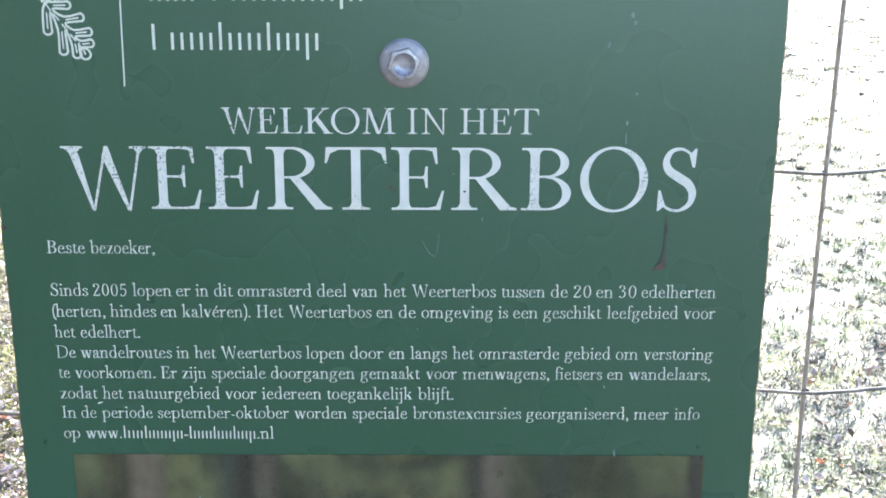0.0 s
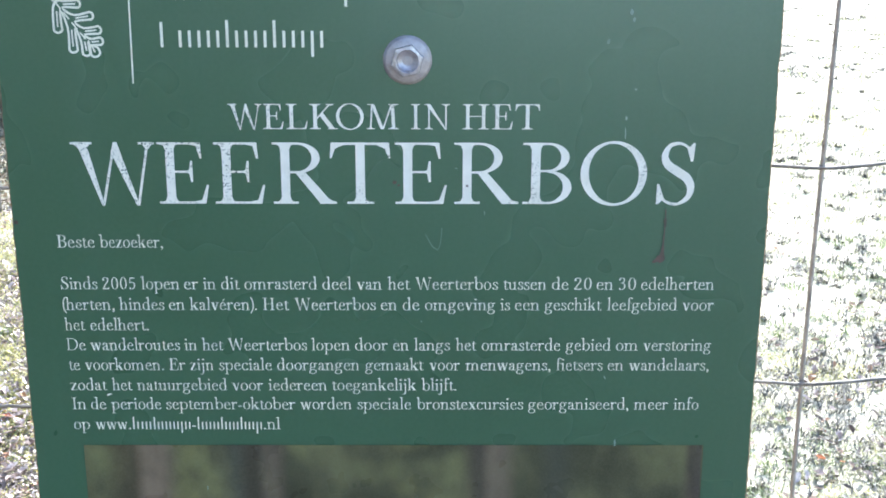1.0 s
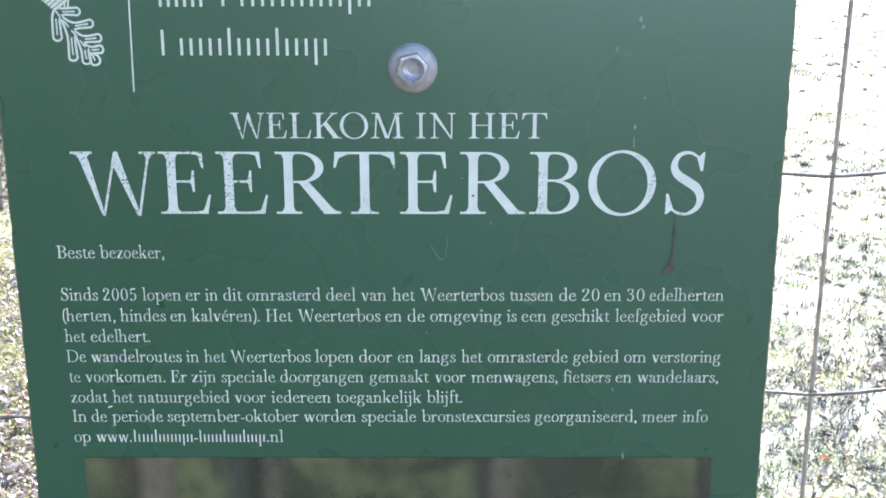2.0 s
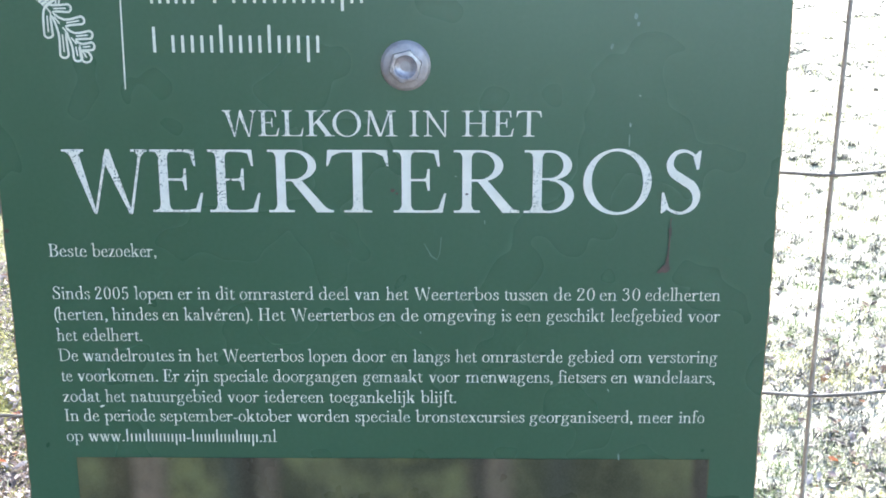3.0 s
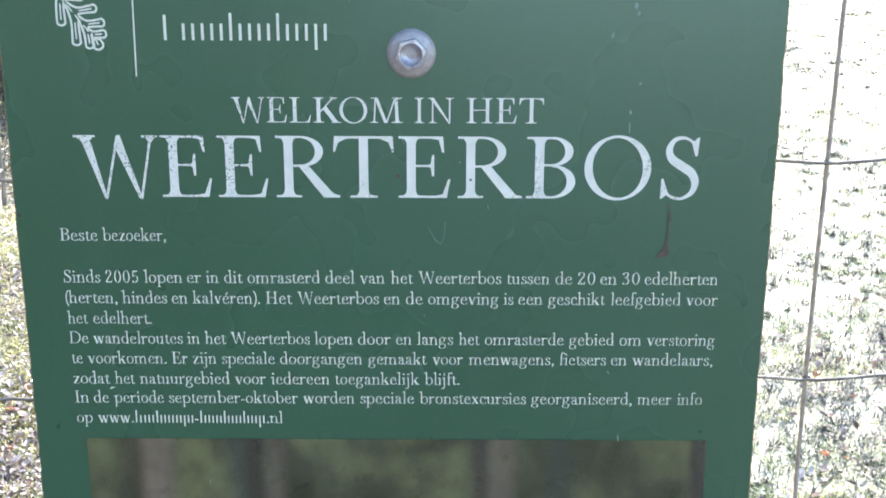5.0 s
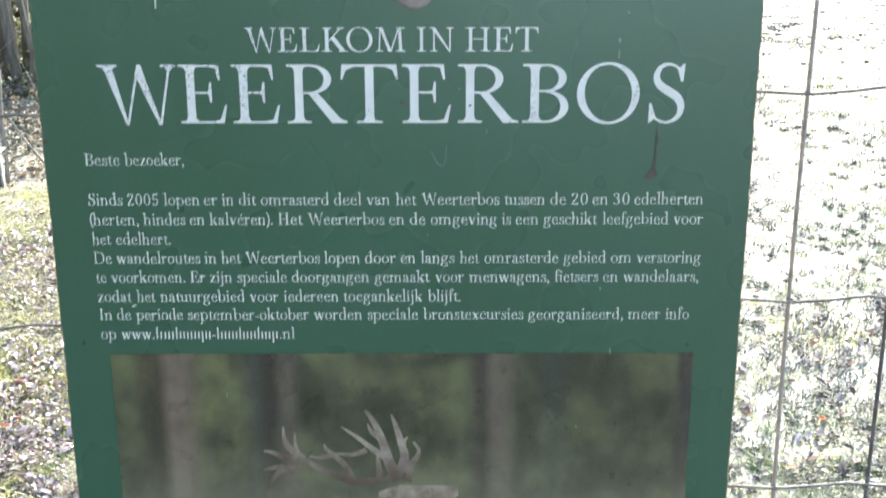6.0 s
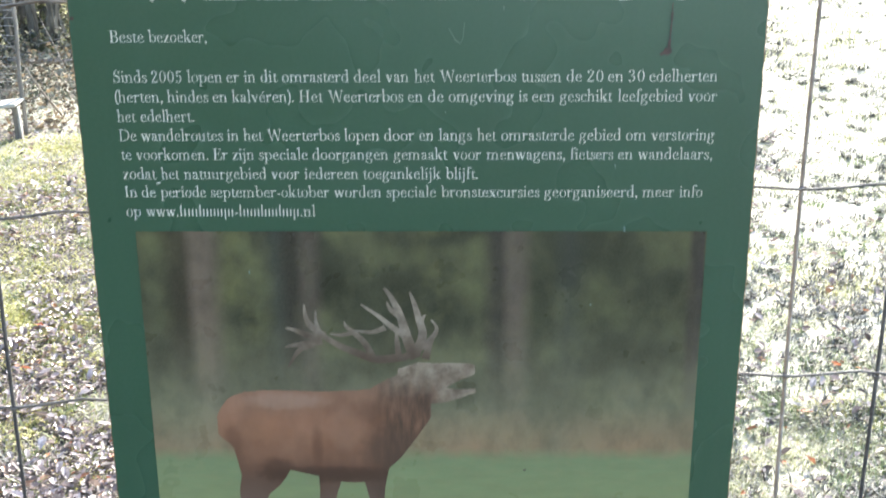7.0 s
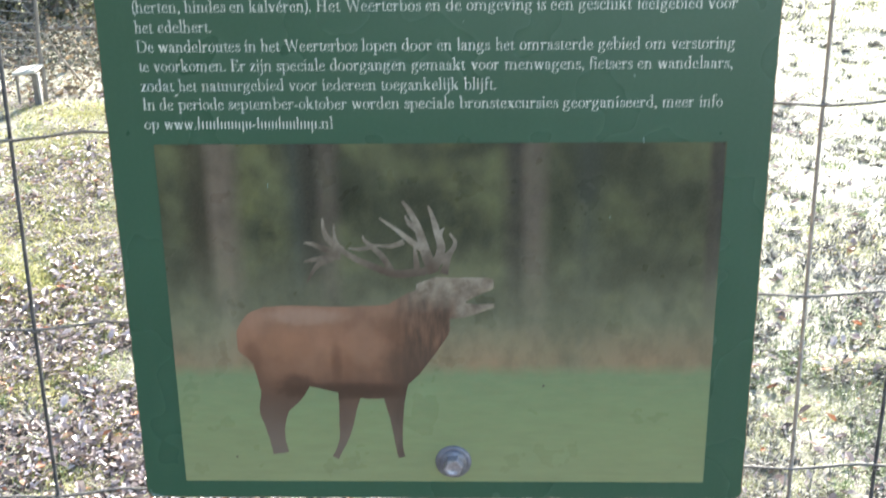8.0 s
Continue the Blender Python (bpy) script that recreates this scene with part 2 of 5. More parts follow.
MAT_CROWN = m_leaves("autumn_crown", [(0.0, (0.05, 0.06, 0.015)), (0.5, (0.11, 0.10, 0.03)), (0.85, (0.22, 0.14, 0.04))], 0.5, 0.35)

# shaded and backlit copies of one foliage, the difference put into the colour
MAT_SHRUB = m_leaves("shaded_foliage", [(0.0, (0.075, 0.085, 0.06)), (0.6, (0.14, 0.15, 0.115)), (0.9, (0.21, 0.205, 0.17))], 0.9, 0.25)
MAT_THICKET = m_leaves("thicket_foliage", [(0.0, (0.11, 0.12, 0.065)), (0.5, (0.24, 0.25, 0.13)), (0.9, (0.42, 0.42, 0.26))], 0.7, 0.65)

# ---- mesh helpers ----
def mesh_of(name, verts, faces, mat, smooth=False):
    me = bpy.data.meshes.new(name)
    me.from_pydata([tuple(v) for v in verts], [], [tuple(f) for f in faces])
    for m in mat if isinstance(mat, (list, tuple)) else [mat]:
        me.materials.append(m)
    if smooth:
        me.polygons.foreach_set("use_smooth", [True] * len(me.polygons))
    me.update()
    return me


def part(name, bm, mat, parent, label="", smooth=False):
    """Links a bmesh, or a ready mesh, as one mesh object under a thing or a part."""
    if isinstance(bm, bmesh.types.BMesh):
        me = bpy.data.meshes.new(name)
        bm.to_mesh(me)
        bm.free()
        me.materials.append(mat)
        if smooth:
            me.polygons.foreach_set("use_smooth", [True] * len(me.polygons))
    else:
        me = bm
    ob = new(name, me)
    ob.parent = parent
    return tagged(ob, label) if label else ob


def tube(points, radii, sides=8, cap=True):
    """Verts and faces of a round bar through points."""
    pts = [Vector(p) for p in points]
    verts, faces = [], []
    for i, p in enumerate(pts):
        way = (pts[min(i + 1, len(pts) - 1)] - pts[max(i - 1, 0)]).normalized()
        side = way.cross(Vector((0.31, 0.93, 0.2))).normalized()
        up = way.cross(side)
        r = radii[i] if isinstance(radii, (list, tuple)) else radii
        for k in range(sides):
            a = 2 * math.pi * k / sides
            verts.append(p + (side * math.cos(a) + up * math.sin(a)) * r)
    for i in range(len(pts) - 1):
        for k in range(sides):
            a, b = i * sides + k, i * sides + (k + 1) % sides
            faces.append((a, b, b + sides, a + sides))
    if cap:
        faces.append(tuple(range(sides))[::-1])
        faces.append(tuple(range((len(pts) - 1) * sides, len(pts) * sides)))
    return verts, faces


class Pile:
    """Gathers verts and faces of many small pieces for one mesh."""

    def __init__(self):
        self.v, self.f = [], []

    def add(self, verts, faces):
        o = len(self.v)
        self.v.extend(verts)
        self.f.extend(tuple(i + o for i in f) for f in faces)

    def mesh(self, name, mat, smooth=False):
        return mesh_of(name, self.v, self.f, mat, smooth)


def gh(x, y):
    """Height of the ground."""
    d = math.hypot(x, y)
    k = 1.0 if d < 30 else 30.0 / d
    h = 0.05 * noise.noise((x * 0.35, y * 0.35, 0.0)) + 0.022 * noise.noise((x * 1.7, y * 1.7, 3.0))
    if d < 14:
        h += 0.012 * noise.noise((x * 6, y * 6, 7.0))
    return h * k - 0.01


# ---- ground ----
def axis_steps(near, centre, first, growth, far):
    """Coordinates that stand close together round centre and widen outwards."""
    out, step, pos = [], first, 0.0
    while pos < far:
        out.append(pos)
        if pos > near:
            step *= growth
        pos += step
    out.append(far)
    return sorted({centre + p for p in out} | {centre - p for p in out})


def build_ground():
    xs = axis_steps(4.5, 0.0, 0.06, 1.09, 420)
    ys = axis_steps(4.5, 4.5, 0.06, 1.09, 420)
    verts = [(x, y, gh(x, y)) for y in ys for x in xs]
    w = len(xs)
    faces = [(j * w + i, j * w + i + 1, j * w + w + i + 1, j * w + w + i) for j in range(len(ys) - 1) for i in range(w - 1)]
    ob = new("ground", mesh_of("ground", verts, faces, MAT_GROUND, True))
    tagged(ob, "forest-edge ground of soil, moss and short turf in low sun", "ground", kind="structure")


build_ground()

# ---- information sign ----
BX0, BX1, BZ0, BZ1, THICK = -0.219, 0.199, 1.0185, 1.6125, 0.006
sign = tagged(new("information_sign"), "green enamelled information sign with white serif lettering, bolted to a post", "sign")
sign.matrix_basis = LEANING @ Matrix.Translation((-0.01, 0.0, BZ0))
FACE = -0.0004                       # the print lies this far in front of the panel


def on_sign(ob):
    """Keeps world coordinates for a part of the sign."""
    ob.matrix_parent_inverse = Matrix.Translation((-0.01, 0.0, BZ0)).inverted()
    return ob


def build_board():
    rnd = random.Random(5)
    r, pts = 0.006, []
    for cx, cz, a0 in ((BX1 - r, BZ1 - r, 0), (BX0 + r, BZ1 - r, 90), (BX0 + r, BZ0 + r, 180), (BX1 - r, BZ0 + r, 270)):
        pts += [(cx + r * math.cos(radians(a0 + k * 22.5)), cz + r * math.sin(radians(a0 + k * 22.5))) for k in range(5)]
    dense = []
    for (ax, az), (bx, bz) in zip(pts, pts[1:] + pts[:1]):
        n = max(1, int(math.hypot(bx - ax, bz - az) / 0.006))
        for k in range(n):
            j = 0.00035 if n > 2 else 0.0
            dense.append((ax + (bx - ax) * k / n + rnd.uniform(-j, j), az + (bz - az) * k / n + rnd.uniform(-j, j)))
    n, b = len(dense), 0.0008
    cx, cz = (BX0 + BX1) / 2, (BZ0 + BZ1) / 2
    inset = [(x - b * (1 if x > cx else -1), z - b * (1 if z > cz else -1)) for x, z in dense]
    verts = [(x, 0.0, z) for x, z in inset] + [(x, b, z) for x, z in dense] + [(x, THICK, z) for x, z in dense]
    faces = [tuple(range(n))[::-1]]
    for ring in (0, 1):
        faces += [(ring * n + k, ring * n + (k + 1) % n, (ring + 1) * n + (k + 1) % n, (ring + 1) * n + k) for k in range(n)]
    faces.append(tuple(range(2 * n, 3 * n)))
    me = mesh_of("panel", verts, faces, [MAT_BOARD, MAT_EDGE])
    for p in me.polygons:
        p.material_index = 0 if p.index == 0 else 1
    bm = bmesh.new()
    bm.from_mesh(me)
    bmesh.ops.recalc_face_normals(bm, faces=bm.faces)
    bm.to_mesh(me)
    bm.free()
    on_sign(part("panel", me, None, sign, "glossy dark green panel with a chipped edge"))


build_board()


class Flat:
    """Flat pieces on the sign's face, each laid a hair above the last."""

    def __init__(self, step=0.00001):
        self.pile, self.lift, self.step = Pile(), 0.0, step

    def poly(self, pts):
        self.lift += self.step
        self.pile.add([(x, FACE - self.lift, z) for x, z in pts], [tuple(range(len(pts)))])

    def strip(self, a, b):
        """A ribbon between two rows of points."""
        self.lift += self.step
        n = len(a)
        self.pile.add([(x, FACE - self.lift, z) for x, z in a + b], [(k, k + 1, n + k + 1, n + k) for k in range(n - 1)])

    def object(self, name, mat, label=""):
        me = self.pile.mesh(name, mat)
        bm = bmesh.new()
        bm.from_mesh(me)
        for f in bm.faces:
            f.normal_update()
            if f.normal.y > 0:
                f.normal_flip()
        bm.to_mesh(me)
        bm.free()
        return on_sign(part(name, me, None, sign, label))


# Serif capitals of the heading, drawn in a square one cap height tall.
STEM, HAIR = 0.152, 0.036


def cap_pieces(ch):
    """The strokes of a serif capital: ('p', points) polygons and ('r', row, row) ribbons; and its width."""
    out = []
    quad = lambda *p: out.append(("p", list(p)))
    rect = lambda x0, y0, x1, y1: quad((x0, y0), (x1, y0), (x1, y1), (x0, y1))

    def foot(x, w, y, up, ext=0.13):
        """A bracketed serif under (up=1) or over (up=-1) a stem of width w."""
        rect(x - w / 2 - ext, min(y, y + up * HAIR), x + w / 2 + ext, max(y, y + up * HAIR))
        for s in (-1, 1):
            e, y1 = x + s * w / 2, y + up * HAIR * 0.8
            quad((e, y1), (e + s * 0.085, y1), (e + s * 0.03, y1 + up * 0.022), (e, y1 + up * 0.085))

    def stem(x, w=STEM, bottom=True, top=True, ext=0.13):
        rect(x - w / 2, 0, x + w / 2, 1)
        if bottom:
            foot(x, w, 0, 1, ext)
        if top:
            foot(x, w, 1, -1, ext)

    def slant(x0, y0, x1, y1, w):
        quad((x0 - w / 2, y0), (x0 + w / 2, y0), (x1 + w / 2, y1), (x1 - w / 2, y1))

    def ring(cx, cy, rx, ry, ix, iy, a0=0, a1=360, turn=0, n=40):
        a, b = [], []
        for k in range(n + 1):
            t = radians(a0 + (a1 - a0) * k / n)
            a.append((cx + rx * math.cos(t), cy + ry * math.sin(t)))
            c, s = ix * math.cos(t), iy * math.sin(t)
            r = radians(turn)
            b.append((cx + c * math.cos(r) - s * math.sin(r), cy + c * math.sin(r) + s * math.cos(r)))
        out.append(("r", a, b))

    def arm(x0, x1, y, tip, hang):
        """A thin arm that ends in a wedge: tip sideways, hang up or down."""
        rect(x0, min(y, y + math.copysign(HAIR, hang)), x1, max(y, y + math.copysign(HAIR, hang)))
        h = math.copysign(HAIR, hang)
        quad((x1 - 0.20, y + h * 0.9), (x1 - 0.06, y + h * 0.9 + hang * 0.10), (x1 + tip - 0.035, y + hang), (x1 + tip, y + hang), (x1 + 0.01, y))

    if ch in "EL":
        stem(0.215, top=True, ext=0.135)
        if ch == "E":
            arm(0.215, 0.735, 1.0, 0.03, -0.26)
            rect(0.25, 0.505, 0.565, 0.505 + HAIR)
            quad((0.47, 0.527), (0.54, 0.56), (0.565, 0.70), (0.60, 0.70), (0.60, 0.355), (0.565, 0.355), (0.54, 0.49))
        arm(0.215, 0.80, 0.0, 0.07, 0.31)
        return out, 0.88
    if ch == "T":
        stem(0.5, top=False, ext=0.15)
        rect(0.04, 1 - HAIR * 1.1, 0.96, 1)
        for s in (-1, 1):
            e = 0.5 + s * 0.46
            quad((e - s * 0.20, 1 - HAIR), (e - s * 0.05, 1 - 0.10), (e + s * 0.01, 0.745), (e + s * 0.04, 0.745), (e + s * 0.02, 1))
        return out, 1.0
    if ch == "H":
        stem(0.235, 0.128), stem(0.835, 0.128)
        rect(0.235, 0.5, 0.835, 0.5 + HAIR)
        return out, 1.07
    if ch == "I":
        stem(0.235, 0.128)
        return out, 0.47
    if ch == "K":
        stem(0.235, 0.145)
        slant(0.30, 0.42, 0.80, 1.0, 0.065)
        foot(0.80, 0.05, 1, -1, 0.12)
        quad((0.40, 0.54), (0.53, 0.66), (1.00, 0.0), (0.80, 0.0))
        rect(0.72, 0, 1.09, HAIR)
        return out, 1.08
    if ch == "N":
        rect(0.19, 0, 0.25, 1), rect(0.86, 0, 0.92, 1)
        foot(0.22, 0.06, 0, 1), foot(0.89, 0.06, 1, -1)
        rect(0.04, 1 - HAIR, 0.25, 1)
        quad((0.10, 1.0), (0.27, 1.0), (0.92, -0.02), (0.86, -0.02))
        return out, 1.08
    if ch == "M":
        slant(0.18, 0, 0.235, 1, 0.06)
        foot(0.18, 0.06, 0, 1)
        rect(0.06, 1 - HAIR, 0.30, 1)
        slant(0.26, 1.0, 0.63, 0.0, 0.130)
        slant(0.66, 0.0, 1.0, 1.0, 0.06)
        slant(1.075, 0, 1.03, 1, 0.128)
        foot(1.075, 0.165, 0, 1), foot(1.06, 0.12, 1, -1)
        return out, 1.29
    if ch == "W":
        quad((0.10, 1.0), (0.265, 1.0), (0.515, -0.035), (0.470, -0.035))
        slant(0.500, -0.02, 0.742, 1.0, 0.044)
        quad((0.735, 1.0), (0.785, 1.0), (1.112, -0.035), (1.060, -0.035), (0.672, 0.84))
        slant(1.095, -0.02, 1.300, 1.0, 0.044)
        rect(0.0, 1 - HAIR, 0.365, 1)
        quad((0.05, 0.97), (0.33, 0.97), (0.275, 0.90), (0.13, 0.90))
        rect(1.14, 1 - HAIR, 1.41, 1)
        quad((1.21, 0.97), (1.37, 0.97), (1.31, 0.89), (1.26, 0.89))
        return out, 1.41
    if ch == "O":
        ring(0.55, 0.5, 0.55, 0.53, 0.412, 0.488, turn=9)
        return out, 1.1
    if ch in "RB":
        stem(0.245, top=False, ext=0.14)
        foot(0.245, STEM, 1, -1, 0.14)
        y0, rx = (0.50, 0.39) if ch == "R" else (0.525, 0.355)
        rect(0.3, 1 - HAIR, 0.47, 1), rect(0.3, y0, 0.47, y0 + HAIR)
        ring(0.45, (1 + y0) / 2, rx, (1 - y0) / 2, rx - 0.140, (1 - y0) / 2 - HAIR, -90, 90)
        if ch == "R":
            quad((0.42, 0.505), (0.58, 0.525), (0.98, 0.09), (1.06, 0.04), (0.90, 0.0), (0.84, 0.0))
            quad((0.82, 0.0), (1.12, 0.0), (1.12, HAIR), (1.02, 0.055), (0.93, 0.09))
            return out, 1.12
        rect(0.3, 0, 0.47, HAIR)
        ring(0.45, 0.275, 0.40, 0.275, 0.255, 0.275 - HAIR, -90, 90)
        return out, 0.86
    if ch == "S":
        mid = [(0.61, 0.74), (0.555, 0.90), (0.40, 0.99), (0.23, 0.955), (0.145, 0.80), (0.20, 0.65), (0.37, 0.535), (0.53, 0.43), (0.605, 0.28), (0.56, 0.11), (0.39, 0.005), (0.22, 0.03), (0.10, 0.13), (0.055, 0.30)]
        fat = (0.03, 0.04, 0.045, 0.07, 0.112, 0.138, 0.146, 0.146, 0.130, 0.085, 0.046, 0.045, 0.04, 0.03)
        a, b = [], []
        for k in range((len(mid) - 1) * 5 + 1):
            i, f = min(k // 5, len(mid) - 2), (k - 5 * min(k // 5, len(mid) - 2)) / 5
            p = [Vector(mid[max(0, min(len(mid) - 1, i + d))]) for d in (-1, 0, 1, 2)]
            at = lambda f: 0.5 * (2 * p[1] + (p[2] - p[0]) * f + (2 * p[0] - 5 * p[1] + 4 * p[2] - p[3]) * f * f + (3 * p[1] - p[0] - 3 * p[2] + p[3]) * f ** 3)
            c, t = at(f), (at(f + 0.01) - at(f - 0.01)).normalized()
            w = fat[i] + (fat[i + 1] - fat[i]) * f
            nrm = Vector((-t.y, t.x)) * w / 2
            a.append(tuple(c + nrm)), b.append(tuple(c - nrm))
        out.append(("r", a, b))
        quad((0.585, 0.70), (0.625, 0.70), (0.65, 1.0), (0.62, 1.0), (0.52, 0.90))
        quad((0.025, 0.0), (0.055, 0.0), (0.16, 0.09), (0.07, 0.33), (0.035, 0.33))
        return out, 0.70
    return out, 0.5


def heading_letter(ch, x0, x1, z, height, mat):
    pieces, width = cap_pieces(ch)
    k = (x1 - x0) / width
    flat = Flat()
    for kind, *rows in pieces:
        rows = [[(x0 + px * k, z + pz * height) for px, pz in row] for row in rows]
        flat.poly(rows[0]) if kind == "p" else flat.strip(*rows)
    flat.object("letter", mat)


# the two rows of the heading, letter by letter
for ch, x0, x1 in (("W", -0.1834, -0.1379), ("E", -0.1366, -0.1088), ("E", -0.1059, -0.0780), ("R", -0.0749, -0.0392), ("T", -0.0427, -0.0096), ("E", -0.0072, 0.0215), ("R", 0.0243, 0.0605), ("B", 0.0618, 0.0898), ("O", 0.0942, 0.1307), ("S", 0.1354, 0.1580)):
    heading_letter(ch, x0, x1, 1.4212, 0.0342, MAT_TITLE)
for ch, x0, x1 in (("W", -0.0969, -0.0789), ("E", -0.0781, -0.0669), ("L", -0.0657, -0.0540), ("K", -0.0534, -0.0380), ("O", -0.0388, -0.0238), ("M", -0.0226, -0.0047), ("I", 0.0012, 0.0073), ("N", 0.0084, 0.0232), ("H", 0.0290, 0.0443), ("E", 0.0455, 0.0569), ("T", 0.0580, 0.0713)):
    heading_letter(ch, x0, x1, 1.4627, 0.0137, MAT_TITLE)

# Serif letters of the text lines, drawn with a broad pen; one cap height is 1.
PEN, FINE, LOW, TALL, DEEP = 0.073, 0.036, 0.62, 1.06, -0.35
GLYPHS = {}


def glide(points, steps=6):
    """A smooth line through the points."""
    vec, out = [Vector(p) for p in points], []
    for i in range(len(vec) - 1):
        a, b, c, d = (vec[max(0, min(len(vec) - 1, i + k))] for k in (-1, 0, 1, 2))
        for k in range(steps):
            f = k / steps
            out.append(0.5 * (2 * b + (c - a) * f + (2 * a - 5 * b + 4 * c - d) * f * f + (3 * b - a - 3 * c + d) * f ** 3))
    return out + [vec[-1]]


class Glyph:
    def __init__(self, ch, width):
        self.rows, self.width = [], width
        GLYPHS[ch] = self

    def area(self, *pts):
        self.rows.append(("p", list(pts)))
        return self

    def bar(self, x0, y0, x1, y1):
        return self.area((x0, y0), (x1, y0), (x1, y1), (x0, y1))

    def curve(self, *points):
        """Thick where the pen goes up or down, fine where it goes across."""
        line, a, b = glide(points), [], []
        for k, p in enumerate(line):
            t = (line[min(k + 1, len(line) - 1)] - line[max(k - 1, 0)]).normalized()
            w = Vector((-t.y, t.x)) * (FINE + (PEN - FINE) * abs(t.y) ** 1.4) / 2
            a.append(tuple(p + w)), b.append(tuple(p - w))
        self.rows.append(("r", a, b))
        return self

    def line(self, x0, y0, x1, y1, w):
        return self.area((x0 - w / 2, y0), (x0 + w / 2, y0), (x1 + w / 2, y1), (x1 - w / 2, y1))

    def bowl(self, cx, cy, rx, ry):
        turn = [2 * math.pi * k / 26 for k in range(27)]
        self.rows.append(("r", [(cx + rx * math.cos(t), cy + ry * math.sin(t)) for t in turn], [(cx + (rx - PEN * 1.05) * math.cos(t), cy + (ry - FINE) * math.sin(t)) for t in turn]))
        return self

    def dot(self, x, y, r=0.058):
        return self.area(*((x + r * math.cos(k * 0.6283), y + r * math.sin(k * 0.6283)) for k in range(10)))

    def stem(self, x, y0, y1, foot=True, flag=True):
        h = PEN / 2
        self.bar(x - h, y0, x + h, y1)
        if foot:
            self.bar(x - h - 0.085, y0, x + h + 0.085, y0 + FINE)
        if flag:
            self.area((x - h - 0.10, y1 - 0.075), (x - h, y1 - 0.115), (x + h, y1), (x - h, y1 - 0.012), (x - h - 0.10, y1 - 0.040))
        return self

    def arch(self, x, to):
        """From a stem at x over to a stem at to."""
        d = to - x
        self.curve((x + 0.03, LOW - 0.15), (x + d * 0.36, LOW - 0.035), (x + d * 0.68, LOW - 0.012), (to - 0.02, LOW - 0.10), (to, LOW - 0.24))
        return self.stem(to, 0, LOW - 0.22, True, False)

    def serif(self, x, y, half=0.10):
        return self.bar(x - half, y - FINE / 2, x + half, y + FINE / 2)


TOP = LOW - FINE / 2
Glyph("a", 0.49).dot(0.125, 0.485).curve((0.085, 0.50), (0.13, 0.59), (0.22, 0.615), (0.305, 0.56), (0.335, 0.44), (0.335, 0.12), (0.365, 0.03), (0.42, 0.01), (0.465, 0.06)).curve((0.33, 0.375), (0.20, 0.315), (0.105, 0.24), (0.09, 0.12), (0.15, 0.03), (0.24, 0.035), (0.335, 0.13))
Glyph("b", 0.565).stem(0.115, 0.03, TALL, False).bowl(0.305, 0.31, 0.225, 0.325)
Glyph("c", 0.47).dot(0.385, 0.495).curve((0.415, 0.52), (0.35, 0.60), (0.26, 0.615), (0.135, 0.52), (0.09, 0.31), (0.135, 0.10), (0.26, 0.01), (0.37, 0.045), (0.43, 0.14))
Glyph("d", 0.56).bowl(0.265, 0.31, 0.225, 0.325).stem(0.42, 0.0, TALL, False).bar(0.42, 0.0, 0.55, FINE)
Glyph("e", 0.49).bar(0.11, 0.345, 0.42, 0.345 + FINE).curve((0.395, 0.36), (0.375, 0.52), (0.265, 0.605), (0.14, 0.52), (0.09, 0.31), (0.135, 0.10), (0.265, 0.01), (0.38, 0.045), (0.44, 0.14))
Glyph("f", 0.33).stem(0.15, 0, 0.88, True, False).curve((0.15, 0.84), (0.17, 0.99), (0.25, 1.05), (0.33, 1.02)).dot(0.335, 0.985).bar(0.03, LOW - FINE, 0.32, LOW)
Glyph("g", 0.545).bowl(0.235, 0.415, 0.18, 0.215).curve((0.14, 0.24), (0.085, 0.16), (0.13, 0.09), (0.30, 0.06), (0.43, -0.04), (0.41, -0.22), (0.24, -0.30), (0.07, -0.22), (0.065, -0.08), (0.16, 0.06)).curve((0.35, 0.54), (0.42, 0.60), (0.48, 0.585)).dot(0.465, 0.575, 0.045)
Glyph("h", 0.57).stem(0.12, 0, TALL).arch(0.12, 0.425)
Glyph("i", 0.29).stem(0.15, 0, LOW).dot(0.145, 0.89, 0.068)
Glyph("j", 0.29).stem(0.15, -0.16, LOW, False).curve((0.15, -0.12), (0.13, -0.27), (0.04, -0.34), (-0.05, -0.30)).dot(0.145, 0.89, 0.068)
Glyph("k", 0.56).stem(0.12, 0, TALL).line(0.15, 0.24, 0.42, 0.60, 0.055).area((0.21, 0.34), (0.30, 0.43), (0.52, 0.0), (0.38, 0.0)).serif(0.43, FINE / 2, 0.12).serif(0.40, TOP, 0.11)
Glyph("l", 0.278).stem(0.145, 0, TALL)
Glyph("m", 0.91).stem(0.12, 0, LOW).arch(0.12, 0.425).arch(0.425, 0.73)
Glyph("n", 0.575).stem(0.12, 0, LOW).arch(0.12, 0.425)
Glyph("o", 0.53).bowl(0.265, 0.31, 0.225, 0.325)
Glyph("p", 0.57).stem(0.125, DEEP, LOW).bowl(0.31, 0.31, 0.225, 0.325)
Glyph("r", 0.42).stem(0.12, 0, LOW).curve((0.15, 0.43), (0.21, 0.55), (0.29, 0.60), (0.34, 0.59)).dot(0.345, 0.555, 0.062)
Glyph("s", 0.395).curve((0.335, 0.46), (0.31, 0.57), (0.215, 0.612), (0.115, 0.555), (0.115, 0.44), (0.21, 0.34), (0.315, 0.25), (0.335, 0.12), (0.26, 0.02), (0.17, 0.01), (0.09, 0.06), (0.065, 0.18))
Glyph("t", 0.325).stem(0.15, 0.12, 0.74, False, False).curve((0.15, 0.16), (0.18, 0.04), (0.25, 0.01), (0.335, 0.09)).bar(0.03, LOW - FINE, 0.32, LOW)
